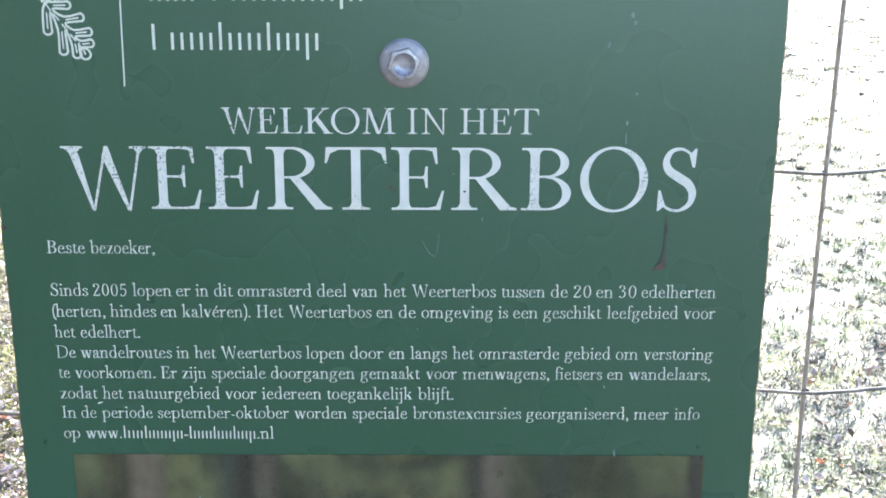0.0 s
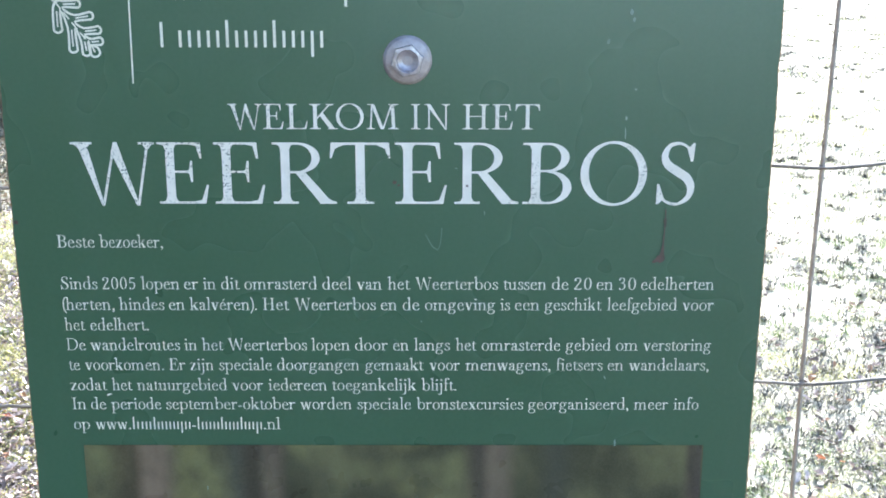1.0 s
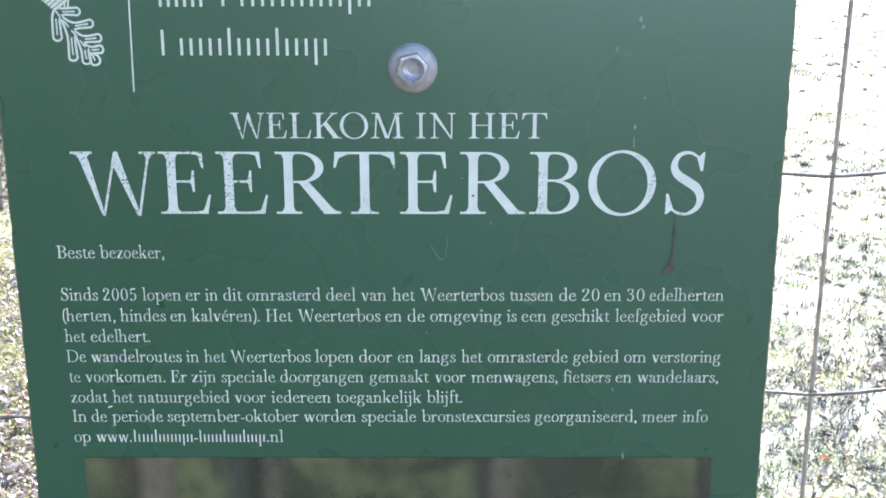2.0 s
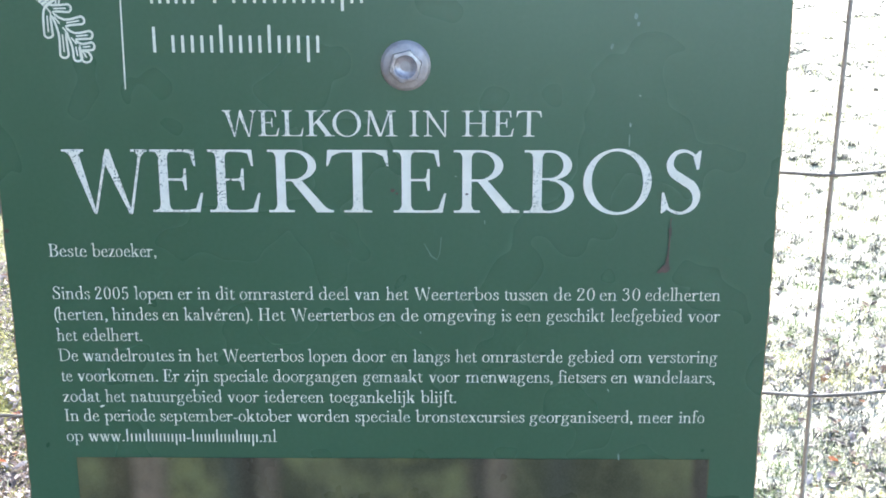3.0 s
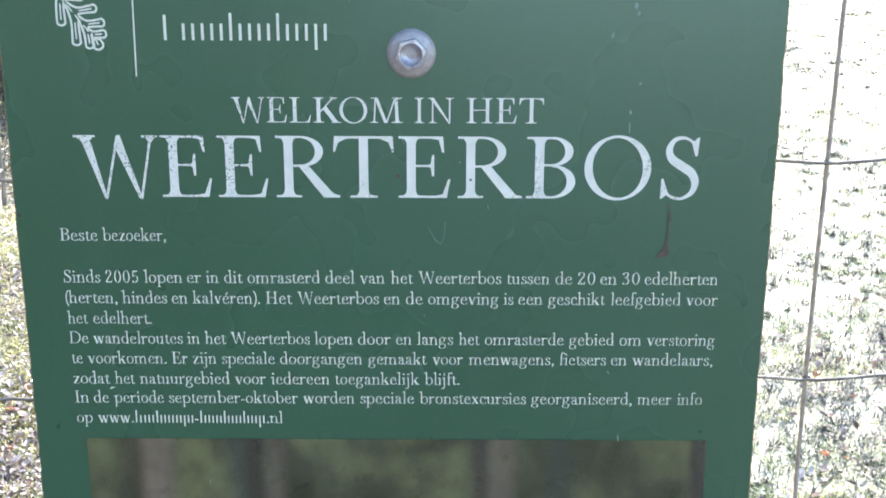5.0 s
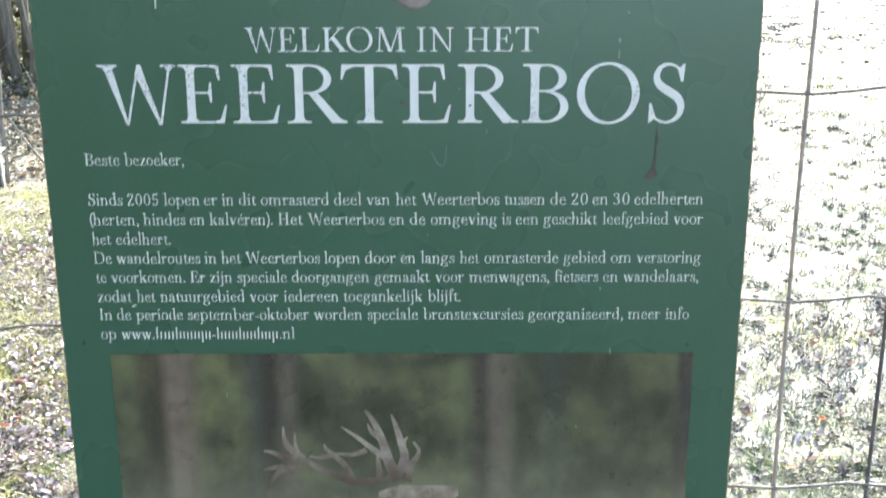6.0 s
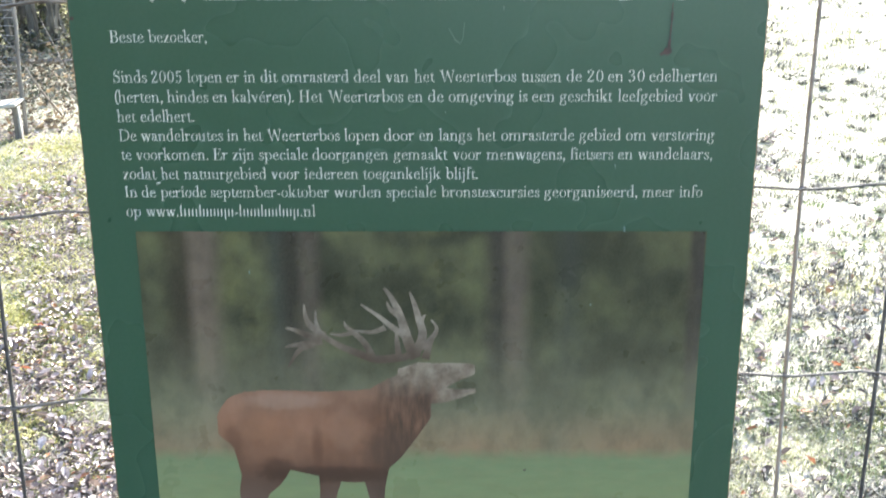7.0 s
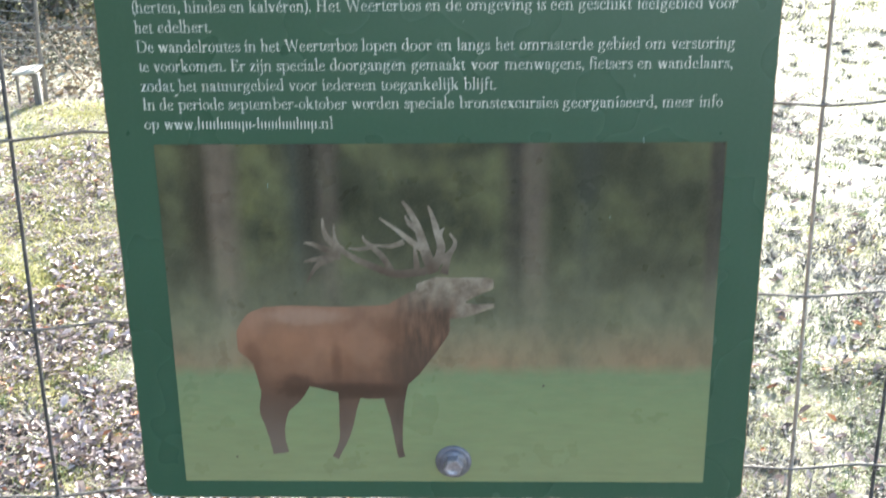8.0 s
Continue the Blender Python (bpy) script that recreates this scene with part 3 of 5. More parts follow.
Glyph("u", 0.575).stem(0.125, 0.12, LOW, False).curve((0.125, 0.17), (0.16, 0.05), (0.25, 0.015), (0.35, 0.05), (0.42, 0.15)).stem(0.425, 0, LOW, False).bar(0.425, 0, 0.555, FINE)
Glyph("v", 0.52).line(0.11, LOW, 0.275, -0.01, 0.115).line(0.275, -0.01, 0.43, LOW, 0.05).serif(0.11, TOP, 0.11).serif(0.43, TOP, 0.09)
Glyph("w", 0.74).line(0.10, LOW, 0.245, -0.01, 0.11).line(0.245, -0.01, 0.385, LOW, 0.05).line(0.375, LOW, 0.515, -0.01, 0.11).line(0.515, -0.01, 0.65, LOW, 0.05).serif(0.10, TOP, 0.10).serif(0.36, TOP, 0.09).serif(0.65, TOP, 0.085)
Glyph("x", 0.51).line(0.11, LOW, 0.41, 0.0, 0.125).line(0.11, 0.0, 0.40, LOW, 0.05).serif(0.11, TOP).serif(0.40, TOP, 0.09).serif(0.10, FINE / 2, 0.09).serif(0.41, FINE / 2)
Glyph("y", 0.51).line(0.11, LOW, 0.275, 0.0, 0.115).line(0.17, DEEP + 0.04, 0.43, LOW, 0.05).dot(0.14, DEEP + 0.04, 0.055).serif(0.11, TOP, 0.11).serif(0.43, TOP, 0.09)
Glyph("z", 0.47).bar(0.06, LOW - FINE, 0.42, LOW).bar(0.05, 0, 0.43, FINE).line(0.10, 0.02, 0.365, LOW - 0.02, 0.125).line(0.065, 0.48, 0.065, LOW, 0.03).line(0.42, 0, 0.42, 0.15, 0.03)
Glyph("0", 0.53).bowl(0.245, 0.485, 0.205, 0.50)
Glyph("2", 0.53).dot(0.11, 0.76).curve((0.075, 0.77), (0.13, 0.92), (0.25, 0.965), (0.365, 0.87), (0.36, 0.68), (0.21, 0.36), (0.07, 0.05)).area((0.05, 0.0), (0.41, 0.0), (0.44, 0.19), (0.41, 0.19), (0.37, 0.09), (0.06, 0.09))
Glyph("3", 0.53).dot(0.11, 0.80, 0.05).curve((0.09, 0.83), (0.15, 0.94), (0.25, 0.965), (0.345, 0.87), (0.33, 0.66), (0.19, 0.53)).curve((0.19, 0.54), (0.335, 0.48), (0.385, 0.28), (0.32, 0.07), (0.18, 0.0), (0.08, 0.09)).dot(0.105, 0.105, 0.05)
Glyph("5", 0.53).bar(0.12, 0.87, 0.40, 0.97).line(0.105, 0.51, 0.135, 0.93, 0.05).curve((0.11, 0.51), (0.23, 0.58), (0.355, 0.48), (0.385, 0.27), (0.30, 0.06), (0.17, 0.0), (0.08, 0.09)).dot(0.10, 0.105, 0.05)
Glyph("(", 0.27).curve((0.27, 1.05), (0.15, 0.78), (0.11, 0.40), (0.15, 0.02), (0.27, -0.25))
Glyph(")", 0.25).curve((0.04, 1.05), (0.16, 0.78), (0.20, 0.40), (0.16, 0.02), (0.04, -0.25))
Glyph(",", 0.25).dot(0.12, 0.06, 0.066).curve((0.165, 0.06), (0.155, -0.06), (0.08, -0.16))
Glyph(".", 0.25).dot(0.12, 0.055, 0.066)
Glyph("-", 0.32).bar(0.04, 0.235, 0.28, 0.305)
Glyph(" ", 0.255)
Glyph("D", 0.82).stem(0.17, 0, 1, True, False).bar(0.04, 1 - FINE, 0.40, 1).bar(0.12, 0, 0.40, FINE).curve((0.37, 0.978), (0.56, 0.92), (0.70, 0.73), (0.735, 0.50), (0.70, 0.27), (0.56, 0.08), (0.37, 0.022))
accented = Glyph("é", GLYPHS["e"].width)
accented.rows = GLYPHS["e"].rows + [("p", [(0.22, 0.70), (0.25, 0.69), (0.40, 0.90), (0.32, 0.93)])]
for ch in "BSHWEI":
    pieces, width = cap_pieces(ch)
    big = Glyph(ch, width * 0.72 + 0.04)
    big.rows = [(kind, *[[(0.02 + px * 0.72, pz) for px, pz in row] for row in rows]) for kind, *rows in pieces]


def ink(ch):
    """How far the strokes of a letter reach sideways."""
    xs = [px for _, *rows in GLYPHS[ch].rows for row in rows for px, _ in row]
    return min(xs), max(xs)


def lay_word(flat, word, x0, x1, z, cap):
    """One word whose ink runs from x0 to x1 on the baseline z."""
    lead, trail = ink(word[0])[0], GLYPHS[word[-1]].width - ink(word[-1])[1]
    k = (x1 - x0) / (sum(GLYPHS[c].width for c in word) - lead - trail)
    x = x0 - lead * k
    for c in word:
        flat.lift = 0.0
        for kind, *rows in GLYPHS[c].rows:
            rows = [[(x + px * k, z + pz * cap) for px, pz in row] for row in rows]
            flat.poly(rows[0]) if kind == "p" else flat.strip(*rows)
        x += GLYPHS[c].width * k


def lay_line(text, z, spans, cap=0.0072):
    """One line of print, word by word; spans are in millimetres."""
    for word, (x0, x1) in zip(text.split(), spans):
        flat = Flat()
        lay_word(flat, word, x0 / 1000, x1 / 1000, z, cap)
        flat.object("printed_word", MAT_TEXT)


lay_line("Beste bezoeker,", 1.3960, ((-195.2, -174.2), (-171.6, -136.5)))
lay_line("Sinds 2005 lopen er in dit omrasterd deel van het Weerterbos tussen de 20 en 30 edelherten", 1.3717, ((-195.0, -174.6), (-171.7, -153.4), (-150.1, -128.6), (-126.0, -118.1), (-115.5, -108.3), (-105.2, -94.8), (-92.1, -51.4), (-48.5, -32.1), (-29.3, -15.2), (-11.9, 0.7), (3.5, 50.0), (53.1, 77.2), (80.4, 89.8), (92.9, 102.6), (105.5, 114.8), (117.9, 127.5), (130.5, 171.5)))
lay_line("(herten, hindes en kalvéren). Het Weerterbos en de omgeving is een geschikt leefgebied voor", 1.3595, ((-195.0, -165.9), (-163.3, -137.9), (-135.2, -126.3), (-123.6, -85.7), (-82.3, -67.4), (-64.6, -18.7), (-15.8, -6.7), (-3.5, 6.0), (9.1, 48.7), (51.5, 57.0), (59.9, 73.6), (76.6, 108.8), (111.8, 151.4), (154.2, 172.0)))
lay_line("het edelhert.", 1.3473, ((-195.0, -183.3), (-180.3, -147.5)))
lay_line("De wandelroutes in het Weerterbos lopen door en langs het omrasterde gebied om verstoring", 1.3353, ((-194.8, -184.0), (-181.3, -130.5), (-128.0, -120.7), (-117.9, -105.7), (-103.2, -58.2), (-55.6, -33.8), (-30.8, -12.2), (-9.1, -0.2), (2.8, 23.2), (26.4, 38.4), (41.4, 86.2), (89.2, 114.9), (117.9, 130.3), (133.3, 172.0)))
lay_line("te voorkomen. Er zijn speciale doorgangen gemaakt voor menwagens, fietsers en wandelaars,", 1.3232, ((-194.5, -188.2), (-185.4, -140.4), (-137.3, -128.1), (-125.3, -111.8), (-108.8, -78.5), (-75.5, -28.5), (-25.2, 8.3), (11.5, 28.9), (32.1, 80.9), (84.1, 110.6), (113.6, 122.6), (125.7, 171.5)))
lay_line("zodat het natuurgebied voor iedereen toegankelijk blijft.", 1.3108, ((-194.5, -173.5), (-170.8, -159.2), (-156.5, -104.7), (-101.9, -84.1), (-81.1, -47.4), (-44.4, 3.9), (6.9, 27.0)))
lay_line("In de periode september-oktober worden speciale bronstexcursies georganiseerd, meer info", 1.299, ((-194.5, -186.5), (-183.7, -175.0), (-172.1, -143.3), (-140.5, -66.0), (-63.1, -33.3), (-30.1, 1.0), (4.0, 65.6), (68.5, 126.6), (129.6, 149.4), (152.6, 167.0)))
lay_line("op www. .nl", 1.2865, ((-194.5, -185.4), (-182.1, -161.8), (-84.6, -75.0)))

# Uprights of a letter that is not spelled out: place across it, lowest and highest point in small-letter heights.
BARS = {"x": ((0.25, 0, 1), (0.75, 0, 1)), "d": ((0.25, 0, 1), (0.75, 0, 1.62)), "h": ((0.25, 0, 1.62), (0.75, 0, 1)), "p": ((0.25, -0.55, 1), (0.75, 0, 1)), "q": ((0.25, 0, 1), (0.75, -0.45, 1)), "m": ((0.18, 0, 1), (0.5, 0, 1), (0.82, 0, 1)), "i": ((0.5, 0, 1),), "l": ((0.5, 0, 1.62),), "L": ((0.24, 0, 1.5),), "-": ()}
BROAD = {"m": 1.6, "i": 0.55, "l": 0.55, "-": 0.6, "L": 0.95}


def letter_bars(pattern, x0, x1, z, xh):
    """Plain bars in the rhythm of a word that is not spelled out."""
    flat = Flat()
    k = (x1 - x0) / sum(BROAD.get(c, 1.0) for c in pattern)
    x, t = x0, xh * 0.088
    for c in pattern:
        wide = BROAD.get(c, 1.0) * k
        for place, lo, hi in BARS[c]:
            a = x + place * wide
            flat.poly([(a - t, z + lo * xh), (a + t, z + lo * xh), (a + t, z + hi * xh), (a - t, z + hi * xh)])
        if c == "-":
            flat.poly([(x + 0.1 * wide, z + 0.36 * xh), (x + 0.9 * wide, z + 0.36 * xh), (x + 0.9 * wide, z + 0.5 * xh), (x + 0.1 * wide, z + 0.5 * xh)])
        x += wide
    tagged(flat.object("blanked_line", MAT_TEXT, "row of plain white upright bars"), kind="stuff")


letter_bars("limhxxqx-lxxdxxhxp", -0.1612, -0.0850, 1.2865, 0.0047)
letter_bars("Lxxdxxhxp", -0.1324, -0.0429, 1.5065, 0.0088)
letter_bars("hxx", -0.1322, -0.1070, 1.5315, 0.0088)
letter_bars("Limhxxqx", -0.1000, -0.0199, 1.5318, 0.0088)


def build_emblem():
    """A leaf with finger lobes in white outline under a plain striped body, beside a thin upright rule."""
    flat = Flat()
    stem, tip = Vector((-0.1858, 1.5310)), Vector((-0.1650, 1.5035))
    path = [stem + Vector((0.0010, -0.0005))]
    veins = []

    def finger(s, way, length, half):
        """Out along one lobe, round its end and back."""
        way = Vector(way).normalized()
        base = stem.lerp(tip, s)
        across = Vector((-way.y, way.x)) * half
        turn = 1 if (base + across - path[-1]).length < (base - across - path[-1]).length else -1
        path.append(base + way * length * 0.25 + across * turn)
        for k in range(9):
            a = math.pi * k / 8
            path.append(base + way * (length + math.sin(a) * half) + across * turn * math.cos(a) * 1.15)
        path.append(base + way * length * 0.25 - across * turn)
        veins.append((base + way * length * 0.30, base + way * length * 0.92))

    for s, way, length in ((0.06, (0.0, -1), 0.0135), (0.40, (0.02, -1), 0.0145), (0.70, (0.12, -1), 0.0080)):
        finger(s, way, length, 0.0019)
    finger(0.90, (0.5, -1), 0.0030, 0.0022)
    for s, way, length in ((0.80, (1, 0.10), 0.0062), (0.60, (1, 0.10), 0.0098), (0.36, (1, 0.16), 0.0112), (0.08, (1, 0.02), 0.0105)):
        finger(s, way, length, 0.0017)
    path.append(stem + Vector((0.0020, 0.0006)))
    line = glide(path, 3)
    rows = ([], [])
    for k, p in enumerate(line):
        t = line[min(k + 1, len(line) - 1)] - line[max(k - 1, 0)]
        t = t.normalized() if t.length > 1e-7 else Vector((1, 0))
        w = Vector((-t.y, t.x)) * 0.00060
        rows[0].append(tuple(p + w)), rows[1].append(tuple(p - w))
    flat.strip(*rows)
    flat.object("emblem", MAT_TEXT, "white outline of a lobed leaf")

    def dash(a, b, half, name="emblem_stroke"):
        t = (Vector(b) - Vector(a)).normalized()
        w = Vector((-t.y, t.x)) * half
        bar = Flat()
        bar.lift = 0.00002
        bar.poly([tuple(Vector(a) - w), tuple(Vector(b) - w), tuple(Vector(b) + w), tuple(Vector(a) + w)])
        bar.object(name, MAT_TEXT)

    for a, b in veins:
        dash(a, b, 0.00042)
    for k in range(5):
        dash(stem.lerp(tip, 0.04 + 0.19 * k), stem.lerp(tip, 0.17 + 0.19 * k), 0.00042)
    for k in range(6):
        a = Vector((-0.1925 + 0.0014 * k, 1.5360 - 0.0013 * k))
        dash(a, a + Vector((0.0150, 0.0112)), 0.00078)
    dash((-0.1790, 1.5382), (-0.1797, 1.5302), 0.0005)
    dash((-0.1766, 1.5385), (-0.1780, 1.5312), 0.0005)
    curve = Flat()
    arc = [Vector((-0.1740 + 0.0088 * math.cos(a), 1.5470 + 0.0090 * math.sin(a))) for a in (radians(195 + 13 * k) for k in range(11))]
    curve.strip([tuple(p * 1.0) for p in arc], [tuple(p + (Vector((-0.1740, 1.5470)) - p) * 0.13) for p in arc])
    curve.object("emblem_stroke", MAT_TEXT)
    rule = Flat()
    rule.poly([(-0.1472, 1.4872), (-0.1464, 1.4872), (-0.1450, 1.600), (-0.1458, 1.600)])
    rule.object("upright_rule", MAT_TEXT)


build_emblem()

# ---- printed picture ----
PX0, PX1, PZ0, PZ1 = -0.190, 0.1715, 1.0325, 1.2765


def build_picture():
    flat = Flat()
    flat.poly([(PX0, PZ0), (PX1, PZ0), (PX1, PZ1), (PX0, PZ1)])
    flat.object("picture", m_picture(PX0, PX1, PZ0, PZ1), "printed picture of blurred woodland above pale green turf")


build_picture()


def m_print(name):
    """Warm brown print that turns grey upwards."""
    n = Nodes(name)
    v = n.coords()
    x, _, z = n.split(v)
    f = n.noise(v, 34, 3)
    brown = n.ramp(f, [(0.3, (0.235, 0.112, 0.062)), (0.7, (0.330, 0.172, 0.102))])
    legs = n.ramp(n.math("DIVIDE", n.math("SUBTRACT", z, 1.05), 0.12), [(0.10, (0.165, 0.122, 0.090)), (0.30, (0.135, 0.088, 0.061)), (0.48, (0.115, 0.064, 0.041)), (0.66, (0.200, 0.108, 0.064))])
    col = n.mix(n.ramp(n.math("DIVIDE", n.math("SUBTRACT", z, 1.05), 0.12), [(0.40, 1.0), (0.78, 0.0)]), brown, legs)
    mane = n.math("MULTIPLY", n.ramp(n.math("DIVIDE", n.math("SUBTRACT", x, -0.07), 0.06), [(0.30, 0.0), (0.70, 0.95)]), n.ramp(n.noise(n.coords((260, 260, 60)), 1.0, 4), [(0.3, 0.45), (0.7, 1.0)]))
    back = n.ramp(n.math("DIVIDE", n.math("SUBTRACT", z, 1.13), 0.04), [(0.30, 0.0), (0.85, 0.50)])
    col = n.mix(back, col, (0.285, 0.175, 0.115))
    col = n.mix(mane, col, (0.062, 0.044, 0.031))
    grey = n.ramp(n.math("DIVIDE", n.math("SUBTRACT", z, 1.13), 0.06), [(0.50, 0.0), (0.82, 1.0)])
    grey = n.math("MULTIPLY", grey, n.ramp(n.math("DIVIDE", n.math("SUBTRACT", x, -0.07), 0.06), [(0.45, 0.0), (0.80, 1.0)]))
    grey = n.math("MAXIMUM", grey, n.ramp(n.math("MULTIPLY", n.math("ADD", x, 0.02), 20.0), [(0.30, 0.0), (0.50, 1.0)]))
    col = n.mix(grey, col, n.ramp(n.noise(v, 110, 4), [(0.32, (0.150, 0.112, 0.078)), (0.68, (0.350, 0.285, 0.205))]))
    form = n.noise(n.coords((1.0, 1.0, 0.55)), 42, 3)
    col = n.mix(n.ramp(form, [(0.46, 0.0), (0.66, 0.30)]), col, (0.095, 0.055, 0.037))
    # soft darker and paler fields within the shape
    for cx, cz, rx, rz, most, tint in ((-0.030, 1.122, 0.026, 0.024, 0.60, (0.085, 0.055, 0.038)), (-0.070, 1.103, 0.060, 0.008, 0.75, (0.060, 0.036, 0.024)), (-0.108, 1.106, 0.016, 0.012, 0.70, (0.070, 0.040, 0.026)), (-0.080, 1.124, 0.005, 0.022, 0.45, (0.110, 0.055, 0.033)), (-0.137, 1.125, 0.008, 0.018, 0.40, (0.110, 0.055, 0.033)), (-0.045, 1.150, 0.018, 0.012, 0.45, (0.120, 0.065, 0.040)), (-0.100, 1.158, 0.034, 0.008, 0.55, (0.360, 0.235, 0.165)), (-0.062, 1.138, 0.013, 0.020, 0.40, (0.330, 0.185, 0.115)), (-0.118, 1.140, 0.016, 0.016, 0.35, (0.330, 0.165, 0.090))):
        dx = n.math("DIVIDE", n.math("SUBTRACT", x, cx), rx)
        dz = n.math("DIVIDE", n.math("SUBTRACT", z, cz), rz)
        far = n.math("ADD", n.math("MULTIPLY", dx, dx), n.math("MULTIPLY", dz, dz))
        far = n.math("ADD", far, n.math("MULTIPLY", n.math("SUBTRACT", n.noise(v, 130, 3), 0.5), 0.9))
        col = n.mix(n.ramp(far, [(0.0, most), (1.0, 0.0)], True), col, tint)
    ink = n.add("ShaderNodeHueSaturation")
    n.link(col, ink.inputs["Color"])
    ink.inputs["Value"].default_value = 1.22
    return n.done(ink.outputs[0], 0.30, spec=0.28)


def m_fork_print():
    """Grey-brown print, browner where the strokes spring from the shape."""
    n = Nodes("grey_print")
    v = n.coords()
    _, _, z = n.split(v)
    col = n.ramp(n.noise(v, 52, 3), [(0.32, (0.135, 0.100, 0.068)), (0.68, (0.47, 0.395, 0.295))])
    low = n.ramp(n.math("MULTIPLY", n.math("SUBTRACT", z, 1.184), 30.0), [(0.10, 0.85), (0.50, 0.45), (0.85, 0.0)])
    col = n.mix(low, col, (0.085, 0.052, 0.033))
    return n.done(n.mix(n.ramp(n.noise(v, 300, 2), [(0.45, 0.0), (0.70, 0.35)]), col, (0.12, 0.085, 0.06)), 0.32)


def build_printed_shape():
    """A plain brown shape on four stilts with forked grey strokes over it, printed in the picture."""
    flat = Flat()

    def fresh(lift):
        made = Flat()
        made.lift = lift
        return made

    def bent(points, widths, upright=False):
        """A smooth ribbon through the points, as wide as told at each."""
        a, b = [], []
        vec = glide(points, 5)
        for k, p in enumerate(vec):
            t = (vec[min(k + 1, len(vec) - 1)] - vec[max(k - 1, 0)]).normalized()
            i, f = min(k // 5, len(widths) - 2), k / 5 - min(k // 5, len(widths) - 2)
            w = (Vector((0, 1)) if upright else Vector((-t.y, t.x))) * (widths[i] + (widths[i + 1] - widths[i]) * f) / 2
            a.append(tuple(p + w)), b.append(tuple(p - w))
        flat.strip(a, b)

    mat = m_print("brown_print")
    # stilts
    for lift, points, widths in (
        (0.00005, [(-0.1072, 1.1160), (-0.1118, 1.1011), (-0.1183, 1.0894), (-0.1206, 1.0771), (-0.1208, 1.0661), (-0.1190, 1.0550)], [0.0250, 0.0165, 0.0090, 0.0064, 0.0056, 0.0064]),
        (0.00007, [(-0.1204, 1.1202), (-0.1227, 1.1010), (-0.1277, 1.0885), (-0.1264, 1.0771), (-0.1251, 1.0661), (-0.1226, 1.0546)], [0.0330, 0.0205, 0.0138, 0.0103, 0.0079, 0.0087]),
        (0.00009, [(-0.0417, 1.1078), (-0.0413, 1.0928), (-0.0404, 1.0819), (-0.0399, 1.0710), (-0.0390, 1.0599), (-0.0376, 1.0515)], [0.0198, 0.0127, 0.0091, 0.0067, 0.0048, 0.0048]),
        (0.00011, [(-0.0710, 1.1076), (-0.0735, 1.0904), (-0.0752, 1.0774), (-0.0772, 1.0664), (-0.0807, 1.0575), (-0.0837, 1.0512)], [0.0190, 0.0122, 0.0099, 0.0063, 0.0044, 0.0048]),
    ):
        flat = fresh(lift)
        bent(points, widths)
        flat.object("printed_stilt", mat)
    # the long body as one swelling band, then the upright end and its top
    flat = fresh(0.00018)
    bent([(-0.1464, 1.1403), (-0.1382, 1.1424), (-0.1271, 1.1370), (-0.1157, 1.1363), (-0.1005, 1.1362), (-0.0777, 1.1331), (-0.0625, 1.1315), (-0.0473, 1.1320), (-0.0357, 1.1368), (-0.0242, 1.1440), (-0.0128, 1.1525), (-0.0034, 1.1560)], [0.0130, 0.0348, 0.0560, 0.0592, 0.0590, 0.0640, 0.0685, 0.0690, 0.0640, 0.0570, 0.0420, 0.0180], True)
    flat.object("printed_body", mat, "plain brown shape printed in the picture")
    flat = fresh(0.00024)
    bent([(-0.0420, 1.1400), (-0.0270, 1.1540), (-0.0180, 1.1640), (-0.0125, 1.1721)], [0.0440, 0.0410, 0.0340, 0.0230])
    flat.object("printed_neck", mat)
    flat = fresh(0.00030)
    bent([(-0.0256, 1.1741), (-0.0170, 1.1735), (-0.0106, 1.1738), (-0.0032, 1.1746), (0.0061, 1.1775), (0.0154, 1.1798), (0.0228, 1.1810), (0.0258, 1.1812)], [0.0143, 0.0222, 0.0250, 0.0235, 0.0172, 0.0120, 0.0090, 0.0055])
    flat.object("printed_head", mat)
    flat = fresh(0.00034)
    bent([(-0.0051, 1.1640), (0.0042, 1.1628), (0.0136, 1.1632), (0.0210, 1.1649), (0.0262, 1.1657)], [0.0159, 0.0119, 0.0071, 0.0042, 0.0030])
    flat.object("printed_head", mat)
    grey = m_fork_print()
    level = 0.0005

    def branch(width, *points):
        nonlocal flat, level
        level += 0.00002
        flat = fresh(level)
        n = len(points)
        bent(points, [width * (1 - 0.80 * (k / (n - 1)) ** 1.6) for k in range(n)])
        flat.object("printed_fork", grey, "forked grey stroke printed above the brown shape")

    branch(0.0040, (-0.0326, 1.2109), (-0.0415, 1.2078), (-0.0544, 1.2090))
    branch(0.0046, (-0.0242, 1.1909), (-0.0251, 1.1999), (-0.0257, 1.2090))
    branch(0.0058, (-0.0216, 1.1901), (-0.0383, 1.1885), (-0.0512, 1.1928), (-0.0639, 1.1987), (-0.0737, 1.2058), (-0.0774, 1.2136), (-0.0777, 1.2233))
    branch(0.0052, (-0.0727, 1.2048), (-0.0808, 1.2117), (-0.0842, 1.2183), (-0.0849, 1.2272))
    branch(0.0050, (-0.0740, 1.2031), (-0.0840, 1.2058), (-0.0920, 1.2093), (-0.0978, 1.2105))
    branch(0.0046, (-0.0740, 1.2011), (-0.0854, 1.1995), (-0.0936, 1.1983), (-0.0985, 1.1971))
    branch(0.0046, (-0.0796, 1.1993), (-0.0893, 1.1948), (-0.0970, 1.1828))
    branch(0.0046, (-0.0405, 1.1888), (-0.0462, 1.1999), (-0.0537, 1.2078), (-0.0580, 1.2117), (-0.0593, 1.2152))
